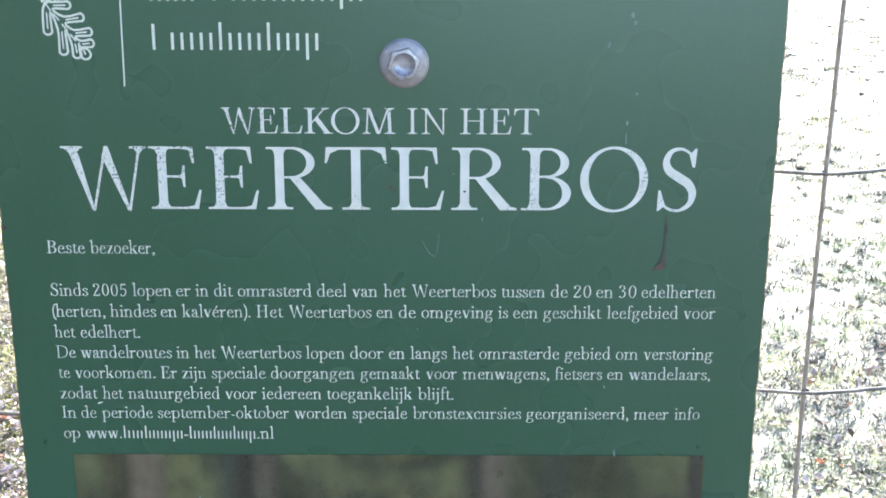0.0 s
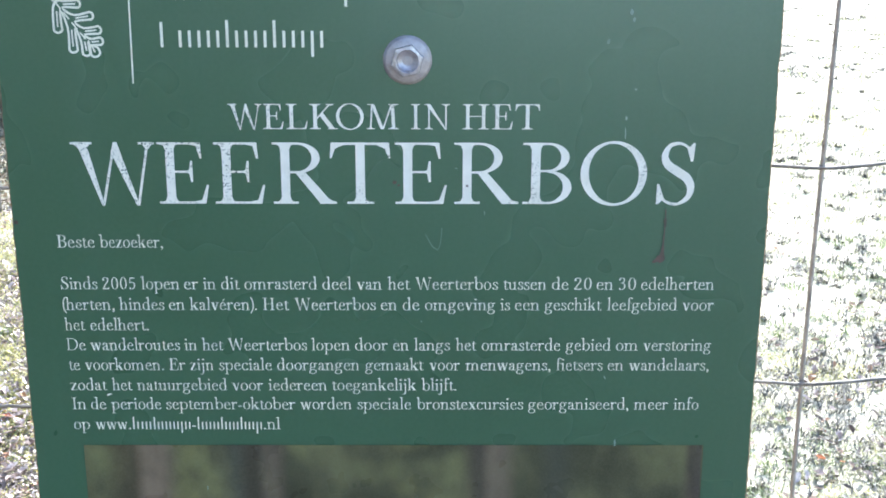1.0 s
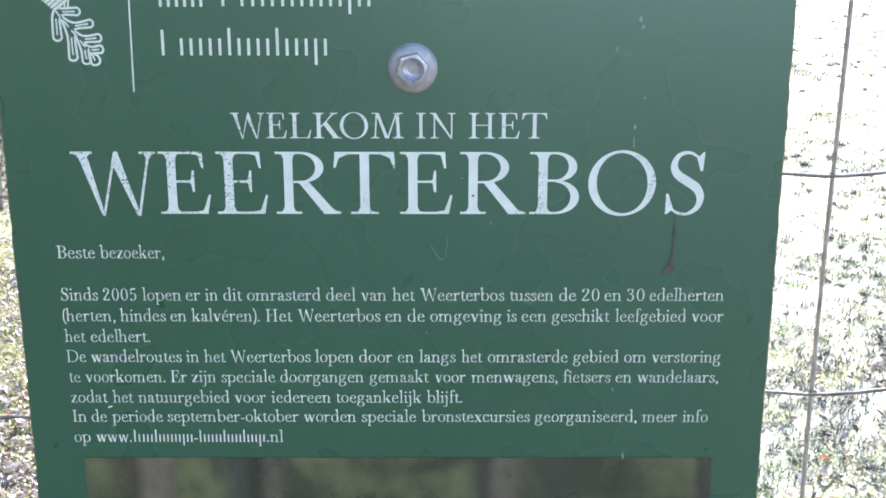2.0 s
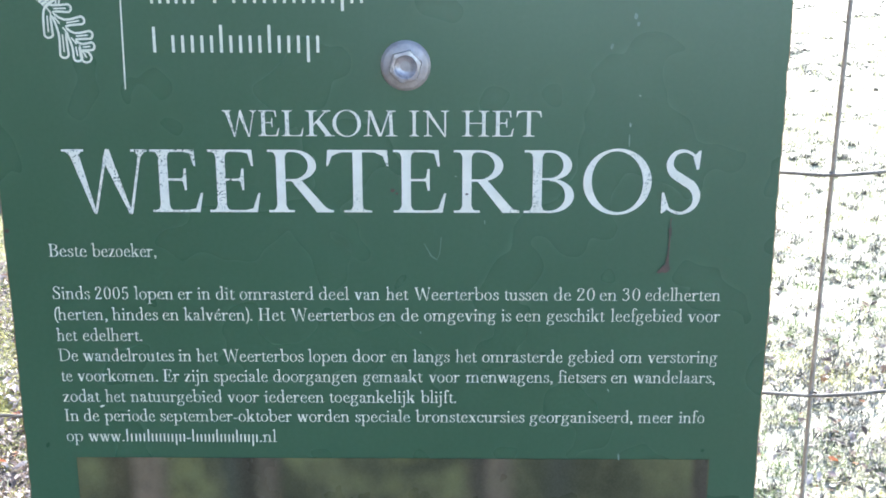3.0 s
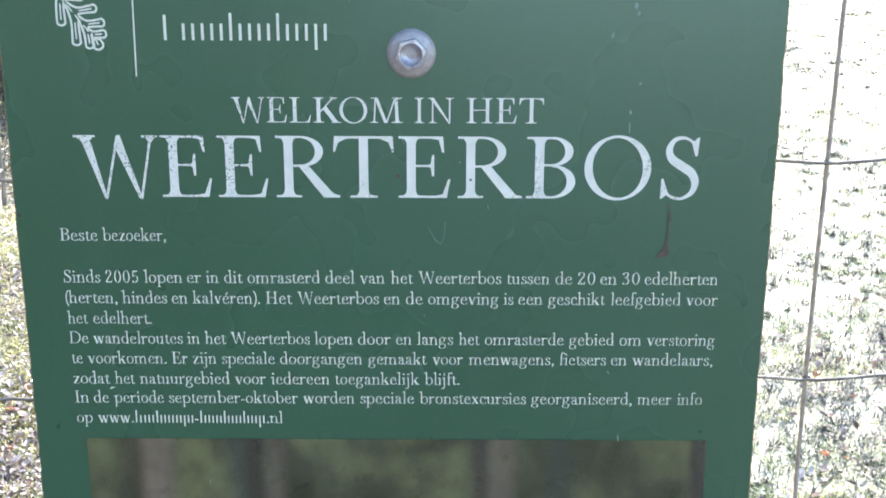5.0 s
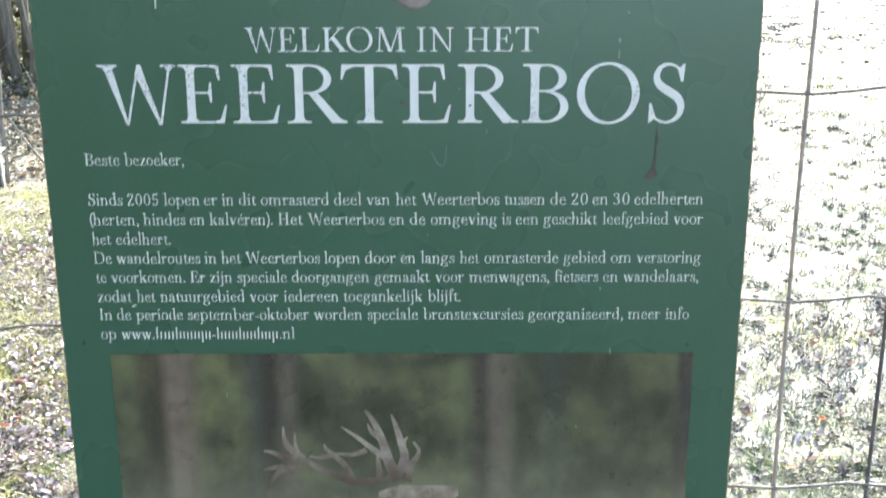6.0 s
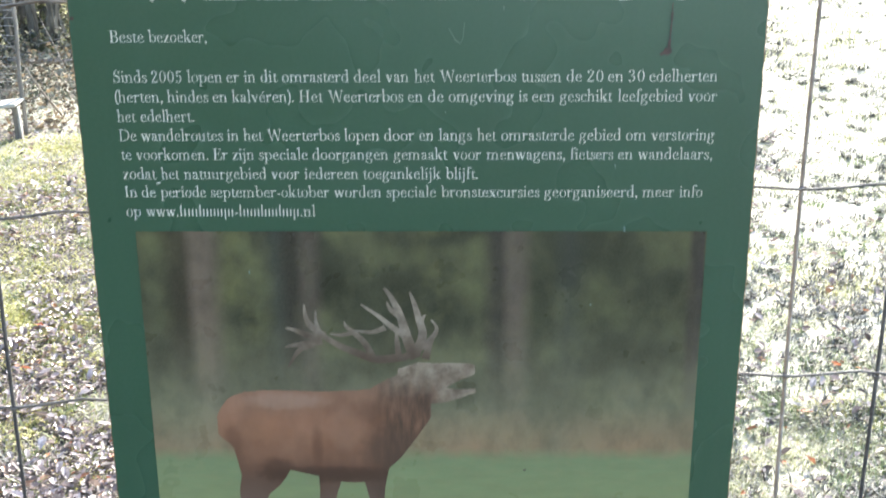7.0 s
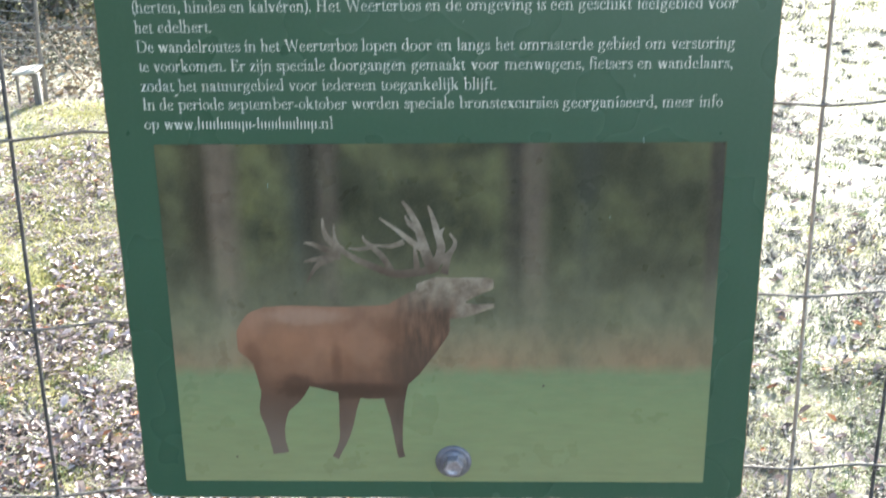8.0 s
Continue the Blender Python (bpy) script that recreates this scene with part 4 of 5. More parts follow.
    branch(0.0036, (-0.0530, 1.2076), (-0.0615, 1.2058), (-0.0692, 1.2066))
    branch(0.0076, (-0.0131, 1.1893), (-0.0174, 1.2000), (-0.0202, 1.2097), (-0.0236, 1.2214), (-0.0285, 1.2321), (-0.0331, 1.2386))
    branch(0.0046, (-0.0192, 1.2045), (-0.0286, 1.2117), (-0.0376, 1.2195), (-0.0483, 1.2272))
    branch(0.0038, (-0.0238, 1.2190), (-0.0291, 1.2237), (-0.0315, 1.2291))
    branch(0.0062, (-0.0130, 1.1932), (-0.0084, 1.2058), (-0.0109, 1.2175), (-0.0137, 1.2279), (-0.0165, 1.2356))
    branch(0.0034, (-0.0095, 1.2117), (-0.0083, 1.2175), (-0.0061, 1.2202))
    branch(0.0056, (-0.0068, 1.1885), (-0.0045, 1.1972), (-0.0011, 1.2043))
    branch(0.0050, (-0.0216, 1.1893), (-0.0104, 1.1964), (-0.0022, 1.2039), (0.0008, 1.2105), (-0.0028, 1.2167))


build_printed_shape()

# ---- marks on the sign ----
MAT_RUST = m_simple("rust_run", (0.055, 0.055, 0.045), (0.15, 0.085, 0.070), 260, 0.6)
MAT_FLECK = m_simple("pale_fleck", (0.13, 0.21, 0.17), (0.28, 0.37, 0.32), 200, 0.5)
MAT_FAINT = m_simple("faint_scratch", (0.11, 0.195, 0.145), (0.16, 0.25, 0.195), 200, 0.5)


def build_marks():
    rnd = random.Random(8)

    def blot(flat, cx, cz, rx, rz, turn=0.0, n=11, rough=0.18):
        c, s = math.cos(radians(turn)), math.sin(radians(turn))
        pts = []
        for k in range(n):
            t, r = 2 * math.pi * k / n, 1 + rnd.uniform(-rough, rough)
            px, pz = rx * r * math.cos(t), rz * r * math.sin(t)
            pts.append((cx + px * c - pz * s, cz + px * s + pz * c))
        flat.poly(pts)

    run = Flat()
    run.lift = 0.0004
    run.strip([(0.1418, 1.4185), (0.1416, 1.4090), (0.1410, 1.3980), (0.1396, 1.3900)], [(0.1423, 1.4185), (0.1423, 1.4090), (0.1420, 1.3985), (0.1422, 1.3905)])
    blot(run, 0.1402, 1.3900, 0.0030, 0.0022, 20)
    blot(run, 0.1376, 1.3888, 0.0024, 0.0010, 25)
    blot(run, 0.1420, 1.4110, 0.0008, 0.0030, 0)
    run.object("rust_stain", MAT_RUST, "reddish brown rust run below the heading")
    for cx, cz, rx, rz, turn in ((0.1185, 1.5255, 0.0010, 0.0016, 0), (0.1200, 1.5215, 0.0008, 0.0012, 0), (0.1068, 1.5100, 0.0008, 0.0018, -15), (0.1225, 1.4845, 0.0007, 0.0005, 0), (0.1180, 1.4690, 0.0006, 0.0013, 0), (0.1178, 1.4610, 0.0003, 0.0035, 0), (0.0263, 1.4412, 0.0007, 0.0003, 0), (-0.1725, 1.3083, 0.0015, 0.0005, 18), (0.1120, 1.3190, 0.0004, 0.0012, 20), (0.0070, 1.3530, 0.0003, 0.0008, 25), (-0.1190, 1.2490, 0.0003, 0.0016, 0), (0.1000, 1.2270, 0.0006, 0.0005, 0), (0.1195, 1.2780, 0.0005, 0.0022, 5), (0.0420, 1.4160, 0.0003, 0.0012, 0)):
        flat = Flat()
        flat.lift = 0.0004
        blot(flat, cx, cz, rx, rz, turn)
        flat.object("paint_fleck", MAT_TEXT if cx < -0.17 else MAT_FLECK)
    tick = Flat()
    tick.lift = 0.0003
    tick.strip([(0.0090, 1.4040), (0.0130, 1.3965), (0.0163, 1.3945), (0.0180, 1.3985), (0.0188, 1.4075)], [(0.0096, 1.4040), (0.0134, 1.3972), (0.0163, 1.3952), (0.0175, 1.3985), (0.0183, 1.4075)])
    tick.object("scratch", MAT_FAINT, "faint scratched tick in the paint")
    for cx, cz, r in ((0.0595, 1.1070, 0.0010), (-0.1525, 1.0520, 0.0009), (-0.2165, 1.4105, 0.0013), (-0.0075, 1.4335, 0.0012), (-0.0052, 1.4318, 0.0007), (0.0322, 1.4315, 0.0008)):
        flat = Flat()
        flat.lift = 0.0005
        blot(flat, cx, cz, r, r * 0.8)
        flat.object("dark_speck", MAT_RUST)
    chip = Flat()
    chip.lift = 0.0003
    chip.poly([(-0.2165, 1.0265), (-0.2148, 1.0225), (-0.2050, 1.0196), (-0.2155, 1.0200)])
    chip.object("corner_chip", MAT_FLECK, "pale chipped corner")


build_marks()


def build_bolt(x, z, r_washer, across, stand, turn, dish, steel):
    """Washer with a domed rim and a hexagon head with a dished top."""
    bolt = on_sign(part("bolt", spin([(0.0, 0.0), (0.006, 0.0012), (r_washer * 0.80, 0.0022), (r_washer * 0.93, 0.0020), (r_washer, 0.0010), (r_washer, -0.0003)], x, z), steel, sign, "galvanised hexagon bolt on a round washer", True))
    flange = across * 0.80
    part("flange", spin([(0.0, 0.0040), (across * 0.5, 0.0040), (flange * 0.9, 0.0030), (flange, 0.0022), (flange, 0.0015)], x, z), steel, bolt, "", True)
    bm = bmesh.new()
    rim = across * 0.40
    rings = ((across * 0.577, 0.0018), (across * 0.577, stand - 0.0010), (across * 0.550, stand - 0.0002), (rim, stand), (rim * 0.93, stand - 0.0004), (rim * 0.82, stand - 0.0022 * dish), (rim * 0.60, stand - 0.0032 * dish), (rim * 0.30, stand - 0.0037 * dish), (0.0, stand - 0.0038 * dish))
    rows = []
    for k, (r, h) in enumerate(rings):
        n = 24
        row = []
        for i in range(n):
            a = 2 * math.pi * i / n
            hexr = r / (0.577 * 2) * (1.0 / math.cos((a % (math.pi / 3)) - math.pi / 6)) if k < 3 else r
            row.append(bm.verts.new((x + hexr * math.cos(a + turn), -h, z + hexr * math.sin(a + turn))))
        rows.append(row)
    for a, b in zip(rows, rows[1:]):
        for i in range(24):
            bm.faces.new((a[i], a[(i + 1) % 24], b[(i + 1) % 24], b[i]))
    bmesh.ops.remove_doubles(bm, verts=bm.verts, dist=0.00001)
    bmesh.ops.recalc_face_normals(bm, faces=bm.faces)
    part("bolt_head", bm, MAT_BOLT, bolt)


def spin(profile, x, z, n=40):
    bm = bmesh.new()
    rows = [[bm.verts.new((x + r * math.cos(2 * math.pi * i / n), -h, z + r * math.sin(2 * math.pi * i / n))) for i in range(n)] for r, h in profile]
    for a, b in zip(rows, rows[1:]):
        for i in range(n):
            bm.faces.new((a[i], a[(i + 1) % n], b[(i + 1) % n], b[i]))
    bmesh.ops.remove_doubles(bm, verts=bm.verts, dist=0.00001)
    bmesh.ops.recalc_face_normals(bm, faces=bm.faces)
    return bm


build_bolt(0.0, 1.5, 0.0131, 0.0155, 0.0075, 0.25, 1.0, MAT_ZINC)
build_bolt(-0.0018, 1.0485, 0.0125, 0.0118, 0.0105, 0.1, 0.35, MAT_DARKZINC)


# ---- post and wire fence ----
def build_post():
    post = tagged(new("fence_post"), "round weathered wooden post behind the sign", "post")
    post.matrix_basis = LEANING @ Matrix.Translation((0.0, 0.0475, -0.20))
    rings = []
    for k in range(14):
        z = -0.05 + k * 0.145
        rings.append((0.002 * math.sin(k), 0.002 * math.cos(1.7 * k), z))
    v, f = tube(rings, [0.041 + 0.001 * math.sin(2.3 * k) for k in range(14)], 16)
    part("shaft", mesh_of("shaft", v, f, MAT_WOOD, True), None, post)


build_post()
FENCE_Y, MESH = 0.0915, 0.1440
fence = tagged(new("wire_fence"), "tall woven wire fence of weathered galvanised steel", "fence")
fence.matrix_basis = LEANING @ Matrix.Translation((0, FENCE_Y, 0))


def build_fence():
    levels = [0.993 + MESH * k for k in range(-8, 7)]
    slope = lambda x, z: (0.040 + 0.016 * min(1.0, max(0.0, (1.36 - z) / 0.20))) * min(0.0, x - 0.17)    # the lower wires sag more
    uprights = [0.257 + MESH * k for k in range(-12, 10)] + [0.3235]
    for i, x in enumerate(uprights):
        pts = [(x + 0.0012 * math.sin(9 * z + i), 0.0012 * math.sin(7 * z + 2 * i), z) for z in (-0.19 + 0.04 * k for k in range(52))]
        v, f = tube(pts, 0.00150, 8)
        part("upright_wire", mesh_of("upright_wire", v, f, MAT_UPRIGHT if abs(x - 0.257) < 0.01 else MAT_DARKWIRE, True), None, fence)
    for i, z in enumerate(levels):
        pts, x = [], -1.55
        while x <= 1.55:
            ph = ((x - 0.257) / MESH) % 1.0
            crimp = 0.0022 * math.exp(-((ph - 0.36) / 0.10) ** 2) - 0.0022 * math.exp(-((min(ph, 1 - ph)) / 0.16) ** 2) + 0.0007 * math.sin(11 * x + 2 * i)
            pts.append((x, -0.0022 + 0.0008 * math.sin(5 * x + i), z + slope(x, z) + crimp))
            x += 0.012
        v, f = tube(pts, 0.00125, 6)
        part("line_wire", mesh_of("line_wire", v, f, MAT_WIRE, True), None, fence)
    # knots where line wires and uprights cross
    knot = None
    for x in uprights:
        if abs(x) > 0.5:
            continue
        for z in levels:
            c = (x, -0.001, z + slope(x, z) - 0.0022)
            if knot is None:
                pts = [(0.0026 * math.cos(a), 0.0030 * math.sin(a), 0.0018 * (k / 9 - 0.5)) for k, a in ((k, k * 2 * math.pi / 6) for k in range(10))]
                v, f = tube(pts, 0.0010, 5)
                knot = mesh_of("knot", v, f, MAT_WIRE, True)
            part("knot", knot, None, fence).location = c


build_fence()

# ---- leaves and grass on the ground ----
WEDGE = 0.20, 0.47                    # the tangents between which most of the ground is seen, on both sides


def scatter(rnd, count, near, far, side):
    """Places on the ground, thinning out with distance."""
    for _ in range(count):
        r = near * (far / near) ** rnd.random() * (1 + 0.08 * rnd.gauss(0, 1))
        t = rnd.gauss(0, 0.035) + rnd.uniform(*WEDGE)
        y = r - 0.6
        x = side * t * r
        yield x, y, r


def back_dark_edge(x, y):
    """Where the turf stops at the dark ground added for the reflections, which bends off to the west."""
    if x + 0.15 * y > 0.6 + 0.5 * noise.noise((x * 0.9, y * 0.9, 13.0)):
        return -99.0
    return -1.1 + 0.45 * noise.noise((x * 0.9, 0.0, 11.0)) + 0.30 * noise.noise((x * 3.1, y * 3.1, 12.0))


def leaf(pile, rnd, x, y, size):
    """A curled fallen leaf of two lobed halves."""
    a, tilt = rnd.uniform(0, 6.283), rnd.uniform(-1.3, 1.3)
    c, s = math.cos(a), math.sin(a)
    l, w, curl = size, size * rnd.uniform(0.38, 0.6), size * rnd.uniform(0.10, 0.65)
    z = gh(x, y) + rnd.uniform(0.002, 0.016)
    if y < back_dark_edge(x, y) and rnd.random() < 0.90:
        return
    pts = ((-l, 0, 0.3 * curl), (-0.35 * l, -w, curl), (0.4 * l, -0.8 * w, curl * rnd.uniform(0.3, 1.4)), (l, 0, 0.5 * curl), (0.4 * l, 0.8 * w, curl * rnd.uniform(0.3, 1.4)), (-0.35 * l, w, curl), (0, 0, 0))
    out = []
    for px, py, pz in pts:
        pz += px * tilt * 0.5
        out.append((x + px * c - py * s, y + px * s + py * c, z + pz + 0.15 * l))
    pile.add(out, [(0, 1, 6), (1, 2, 6), (2, 3, 6), (3, 4, 6), (4, 5, 6), (5, 0, 6)])


def blade(pile, rnd, x, y, h, w):
    a, lean = rnd.uniform(0, 6.283), rnd.uniform(0.4, 1.8) * h
    dx, dy = math.cos(a) * lean, math.sin(a) * lean
    sx, sy = -math.sin(a) * w / 2, math.cos(a) * w / 2
    z = gh(x, y) - 0.004
    if y < back_dark_edge(x, y):
        return
    pile.add([(x - sx, y - sy, z), (x + sx, y + sy, z), (x + dx * 0.45 + sx * 0.8, y + dy * 0.45 + sy * 0.8, z + h * 0.62), (x + dx * 0.45 - sx * 0.8, y + dy * 0.45 - sy * 0.8, z + h * 0.62), (x + dx, y + dy, z + h * rnd.uniform(0.75, 1.0))], [(0, 1, 2, 3), (3, 2, 4)])


def patch(x, y, scale, seed):
    return noise.noise((x * scale, y * scale, seed))


def build_litter():
    rnd = random.Random(21)
    pile = Pile()
    for side, count in ((-1, 40000), (1, 30000)):
        for x, y, r in scatter(rnd, count, 2.0, 15.0, side):
            green = 0.55 * patch(x, y, 1.3, 4.0) + 0.75 * patch(x, y, 5.5, 21.0)
            if side < 0 and green > 0.10 and rnd.random() < 0.8:
                continue
            if side < 0 and y > 5.3 and rnd.random() < 0.8:
                continue
            if side > 0 and rnd.random() > max(0.03, 0.95 - 0.22 * r):
                continue
            k = max(1.0, r / 6.0)
            big = rnd.random() < 0.08
            leaf(pile, rnd, x, y, (rnd.uniform(0.012, 0.021) if big else rnd.uniform(0.004, 0.010)) * k ** 0.6 * (1.0 if side < 0 else 0.52))
    for _ in range(52000):
        x, y = rnd.gauss(-2.0, 3.2), rnd.gauss(3.0, 4.2)
        if y < 5.4 and patch(x, y, 1.3, 4.0) < 0.15 and patch(x, y, 5.5, 21.0) < 0.16:
            leaf(pile, rnd, x, y, rnd.uniform(0.008, 0.022))
    tagged(new("fallen_leaves", pile.mesh("fallen_leaves", MAT_LITTER)), "curled pale brown fallen leaves lying in the turf", "leaf litter", kind="stuff")


def build_grass():
    rnd = random.Random(22)
    pile = Pile()
    for side, count in ((-1, 60000), (1, 100000)):
        for x, y, r in scatter(rnd, count, 2.0, 17.0, side):
            green = 0.55 * patch(x, y, 1.3, 4.0) + 0.75 * patch(x, y, 5.5, 21.0)
            if side < 0 and green < 0.08 and rnd.random() < 0.80:
                continue
            # near the fence the turf is broken up by litter; far out it thins, so the pale ground imitates glare
            tuft = patch(x, y, 3.4, 9.0) + 0.6 * patch(x, y, 9.0, 5.0)
            if side > 0 and r < 5.0 and tuft < 0.05 and rnd.random() < 0.66:
                continue
            if side > 0 and r > 9.0 and rnd.random() < 0.72:
                continue
            if side > 0 and patch(x, y, 2.2, 9.0) < -0.2 and rnd.random() < 0.6:
                continue
            k = max(1.0, r / 5.0)
            tall = 1.5 if side > 0 and r < 5.5 and tuft > 0.25 else 1.0
            blade(pile, rnd, x, y, rnd.uniform(0.006, 0.020) * k ** 0.5 * tall, rnd.uniform(0.0017, 0.0036) * k)
    for _ in range(90000):
        x, y = rnd.gauss(2.2, 4.0), rnd.gauss(3.0, 4.8)
        if (x > 0.2 and 0.3 < y < 5.0 and abs(x / (y + 0.6) - 0.33) < 0.16) or math.hypot(x, y) > 9.0:
            continue
        blade(pile, rnd, x, y, rnd.uniform(0.012, 0.04), rnd.uniform(0.004, 0.009))
    # darker tussocks that stand out of the meadow, in loose drifts
    dark = Pile()
    for _ in range(1900):
        r = 2.3 * 6.2 ** rnd.random()
        x, y = rnd.uniform(0.20, 0.45) * r, r - 0.6
        if patch(x, y, 0.9, 14.0) < -0.05 and rnd.random() < 0.6 or rnd.random() > (15.0 - r) / 8.0:
            continue
        k = max(1.0, r / 5.5)
        n, spread, tall = int(rnd.randint(8, 30) * k), rnd.uniform(0.005, 0.024) * k, rnd.uniform(0.6, 1.2)
        for _ in range(n):
            blade(dark, rnd, x + rnd.gauss(0, spread * 1.4), y + rnd.gauss(0, spread), rnd.uniform(0.014, 0.036) * tall, 0.006 * k)
    for _ in range(900):
        x, y = rnd.gauss(3.5, 3.6), rnd.uniform(-5.0, 8.0)
        if x < 0.1 * y + 0.3 and rnd.random() < 0.85 or y > 0 and 0.15 < x / (y + 0.6) < 0.50:
            continue
        spread = rnd.uniform(0.02, 0.06)
        for _ in range(rnd.randint(15, 45)):
            blade(dark, rnd, x + rnd.gauss(0, spread * 1.6), y + rnd.gauss(0, spread * 0.8), rnd.uniform(0.014, 0.045), 0.008)
    tagged(new("tussocks", dark.mesh("tussocks", MAT_TUSSOCK)), "dull grey grass tussocks dotted over the bright meadow", "grass", kind="stuff")
    # green tufts among the litter near the fence
    tufts = Pile()
    for _ in range(620):
        r, t = 2.0 * 2.7 ** rnd.random(), rnd.uniform(0.20, 0.47) * rnd.choice((-1, 1, 1))
        x, y, spread = t * r, r - 0.6, rnd.uniform(0.010, 0.032)
        if patch(x, y, 2.0, 17.0) < -0.02:
            continue
        for _ in range(rnd.randint(14, 46)):
            blade(tufts, rnd, rnd.gauss(x, spread), rnd.gauss(y, spread), rnd.uniform(0.014, 0.036), rnd.uniform(0.002, 0.004))
    tagged(new("grass_tufts", tufts.mesh("grass_tufts", MAT_TUFT)), "small fresh green grass tufts standing in the litter", "grass", kind="stuff")
    moss = Pile()
    for cx, cy, sx, sy, n in ((-1.45, 3.05, 0.20, 0.16, 3600), (-1.62, 3.55, 0.28, 0.22, 3600), (-1.75, 4.05, 0.26, 0.22, 2000), (-1.95, 4.55, 0.35, 0.20, 2600), (-1.98, 5.02, 0.22, 0.12, 2600), (-1.37, 3.00, 0.12, 0.05, 1600), (-1.56, 3.02, 0.10, 0.10, 1200), (-1.14, 2.71, 0.04, 0.05, 500), (-1.20, 2.43, 0.06, 0.07, 500), (-0.98, 2.30, 0.04, 0.05, 300), (-1.30, 2.32, 0.08, 0.07, 500), (-1.80, 4.40, 0.30, 0.20, 3000), (-0.98, 2.12, 0.06, 0.05, 260), (-1.30, 2.75, 0.10, 0.05, 500), (-1.02, 1.88, 0.07, 0.05, 300), (-1.85, 3.15, 0.14, 0.12, 900), (1.35, 3.3, 0.16, 0.12, 900), (1.2, 2.4, 0.10, 0.06, 500)):
        for _ in range(n):
            blade(moss, rnd, rnd.gauss(cx, sx), rnd.gauss(cy, sy), rnd.uniform(0.006, 0.022), rnd.uniform(0.003, 0.007))
    for _ in range(60):
        cx, cy, wide = rnd.gauss(-2.0, 1.6), rnd.uniform(-4.0, 5.2), rnd.uniform(0.06, 0.20)
        for _ in range(int(9000 * wide * wide) + 90):
            blade(moss, rnd, rnd.gauss(cx, wide), rnd.gauss(cy, wide * 0.8), rnd.uniform(0.006, 0.020), rnd.uniform(0.003, 0.007))
    for _ in range(70):
        cx, cy, wide = rnd.uniform(0.3, 3.2), rnd.uniform(-3.0, 4.8), rnd.uniform(0.04, 0.14)
        for _ in range(int(9000 * wide * wide) + 60):
            blade(moss, rnd, rnd.gauss(cx, wide), rnd.gauss(cy, wide * 0.8), rnd.uniform(0.006, 0.020), rnd.uniform(0.002, 0.005))
    tagged(new("moss", moss.mesh("moss", MAT_MOSS)), "yellow-green moss and fine grass between the leaves", "moss", kind="stuff")
    # taller withered stems further out in the meadow
    for _ in range(2600):
        x, y = rnd.uniform(1.6, 6.0), rnd.uniform(6.5, 12.0)
        if patch(x, y, 0.6, 2.0) > -0.05:
            blade(pile, rnd, x, y, rnd.uniform(0.05, 0.16), rnd.uniform(0.005, 0.010))
    tagged(new("grass", pile.mesh("grass", MAT_GRASS)), "short pale meadow grass with scattered tussocks", "grass", kind="stuff")


build_litter()
build_grass()


def m_single_leaf(name, lo, hi):
    n = Nodes(name)
    col = n.ramp(n.noise(n.coords(), 55, 4), [(0.3, lo), (0.7, hi)])
    return n.leafy(col, 0.55, 0.35)


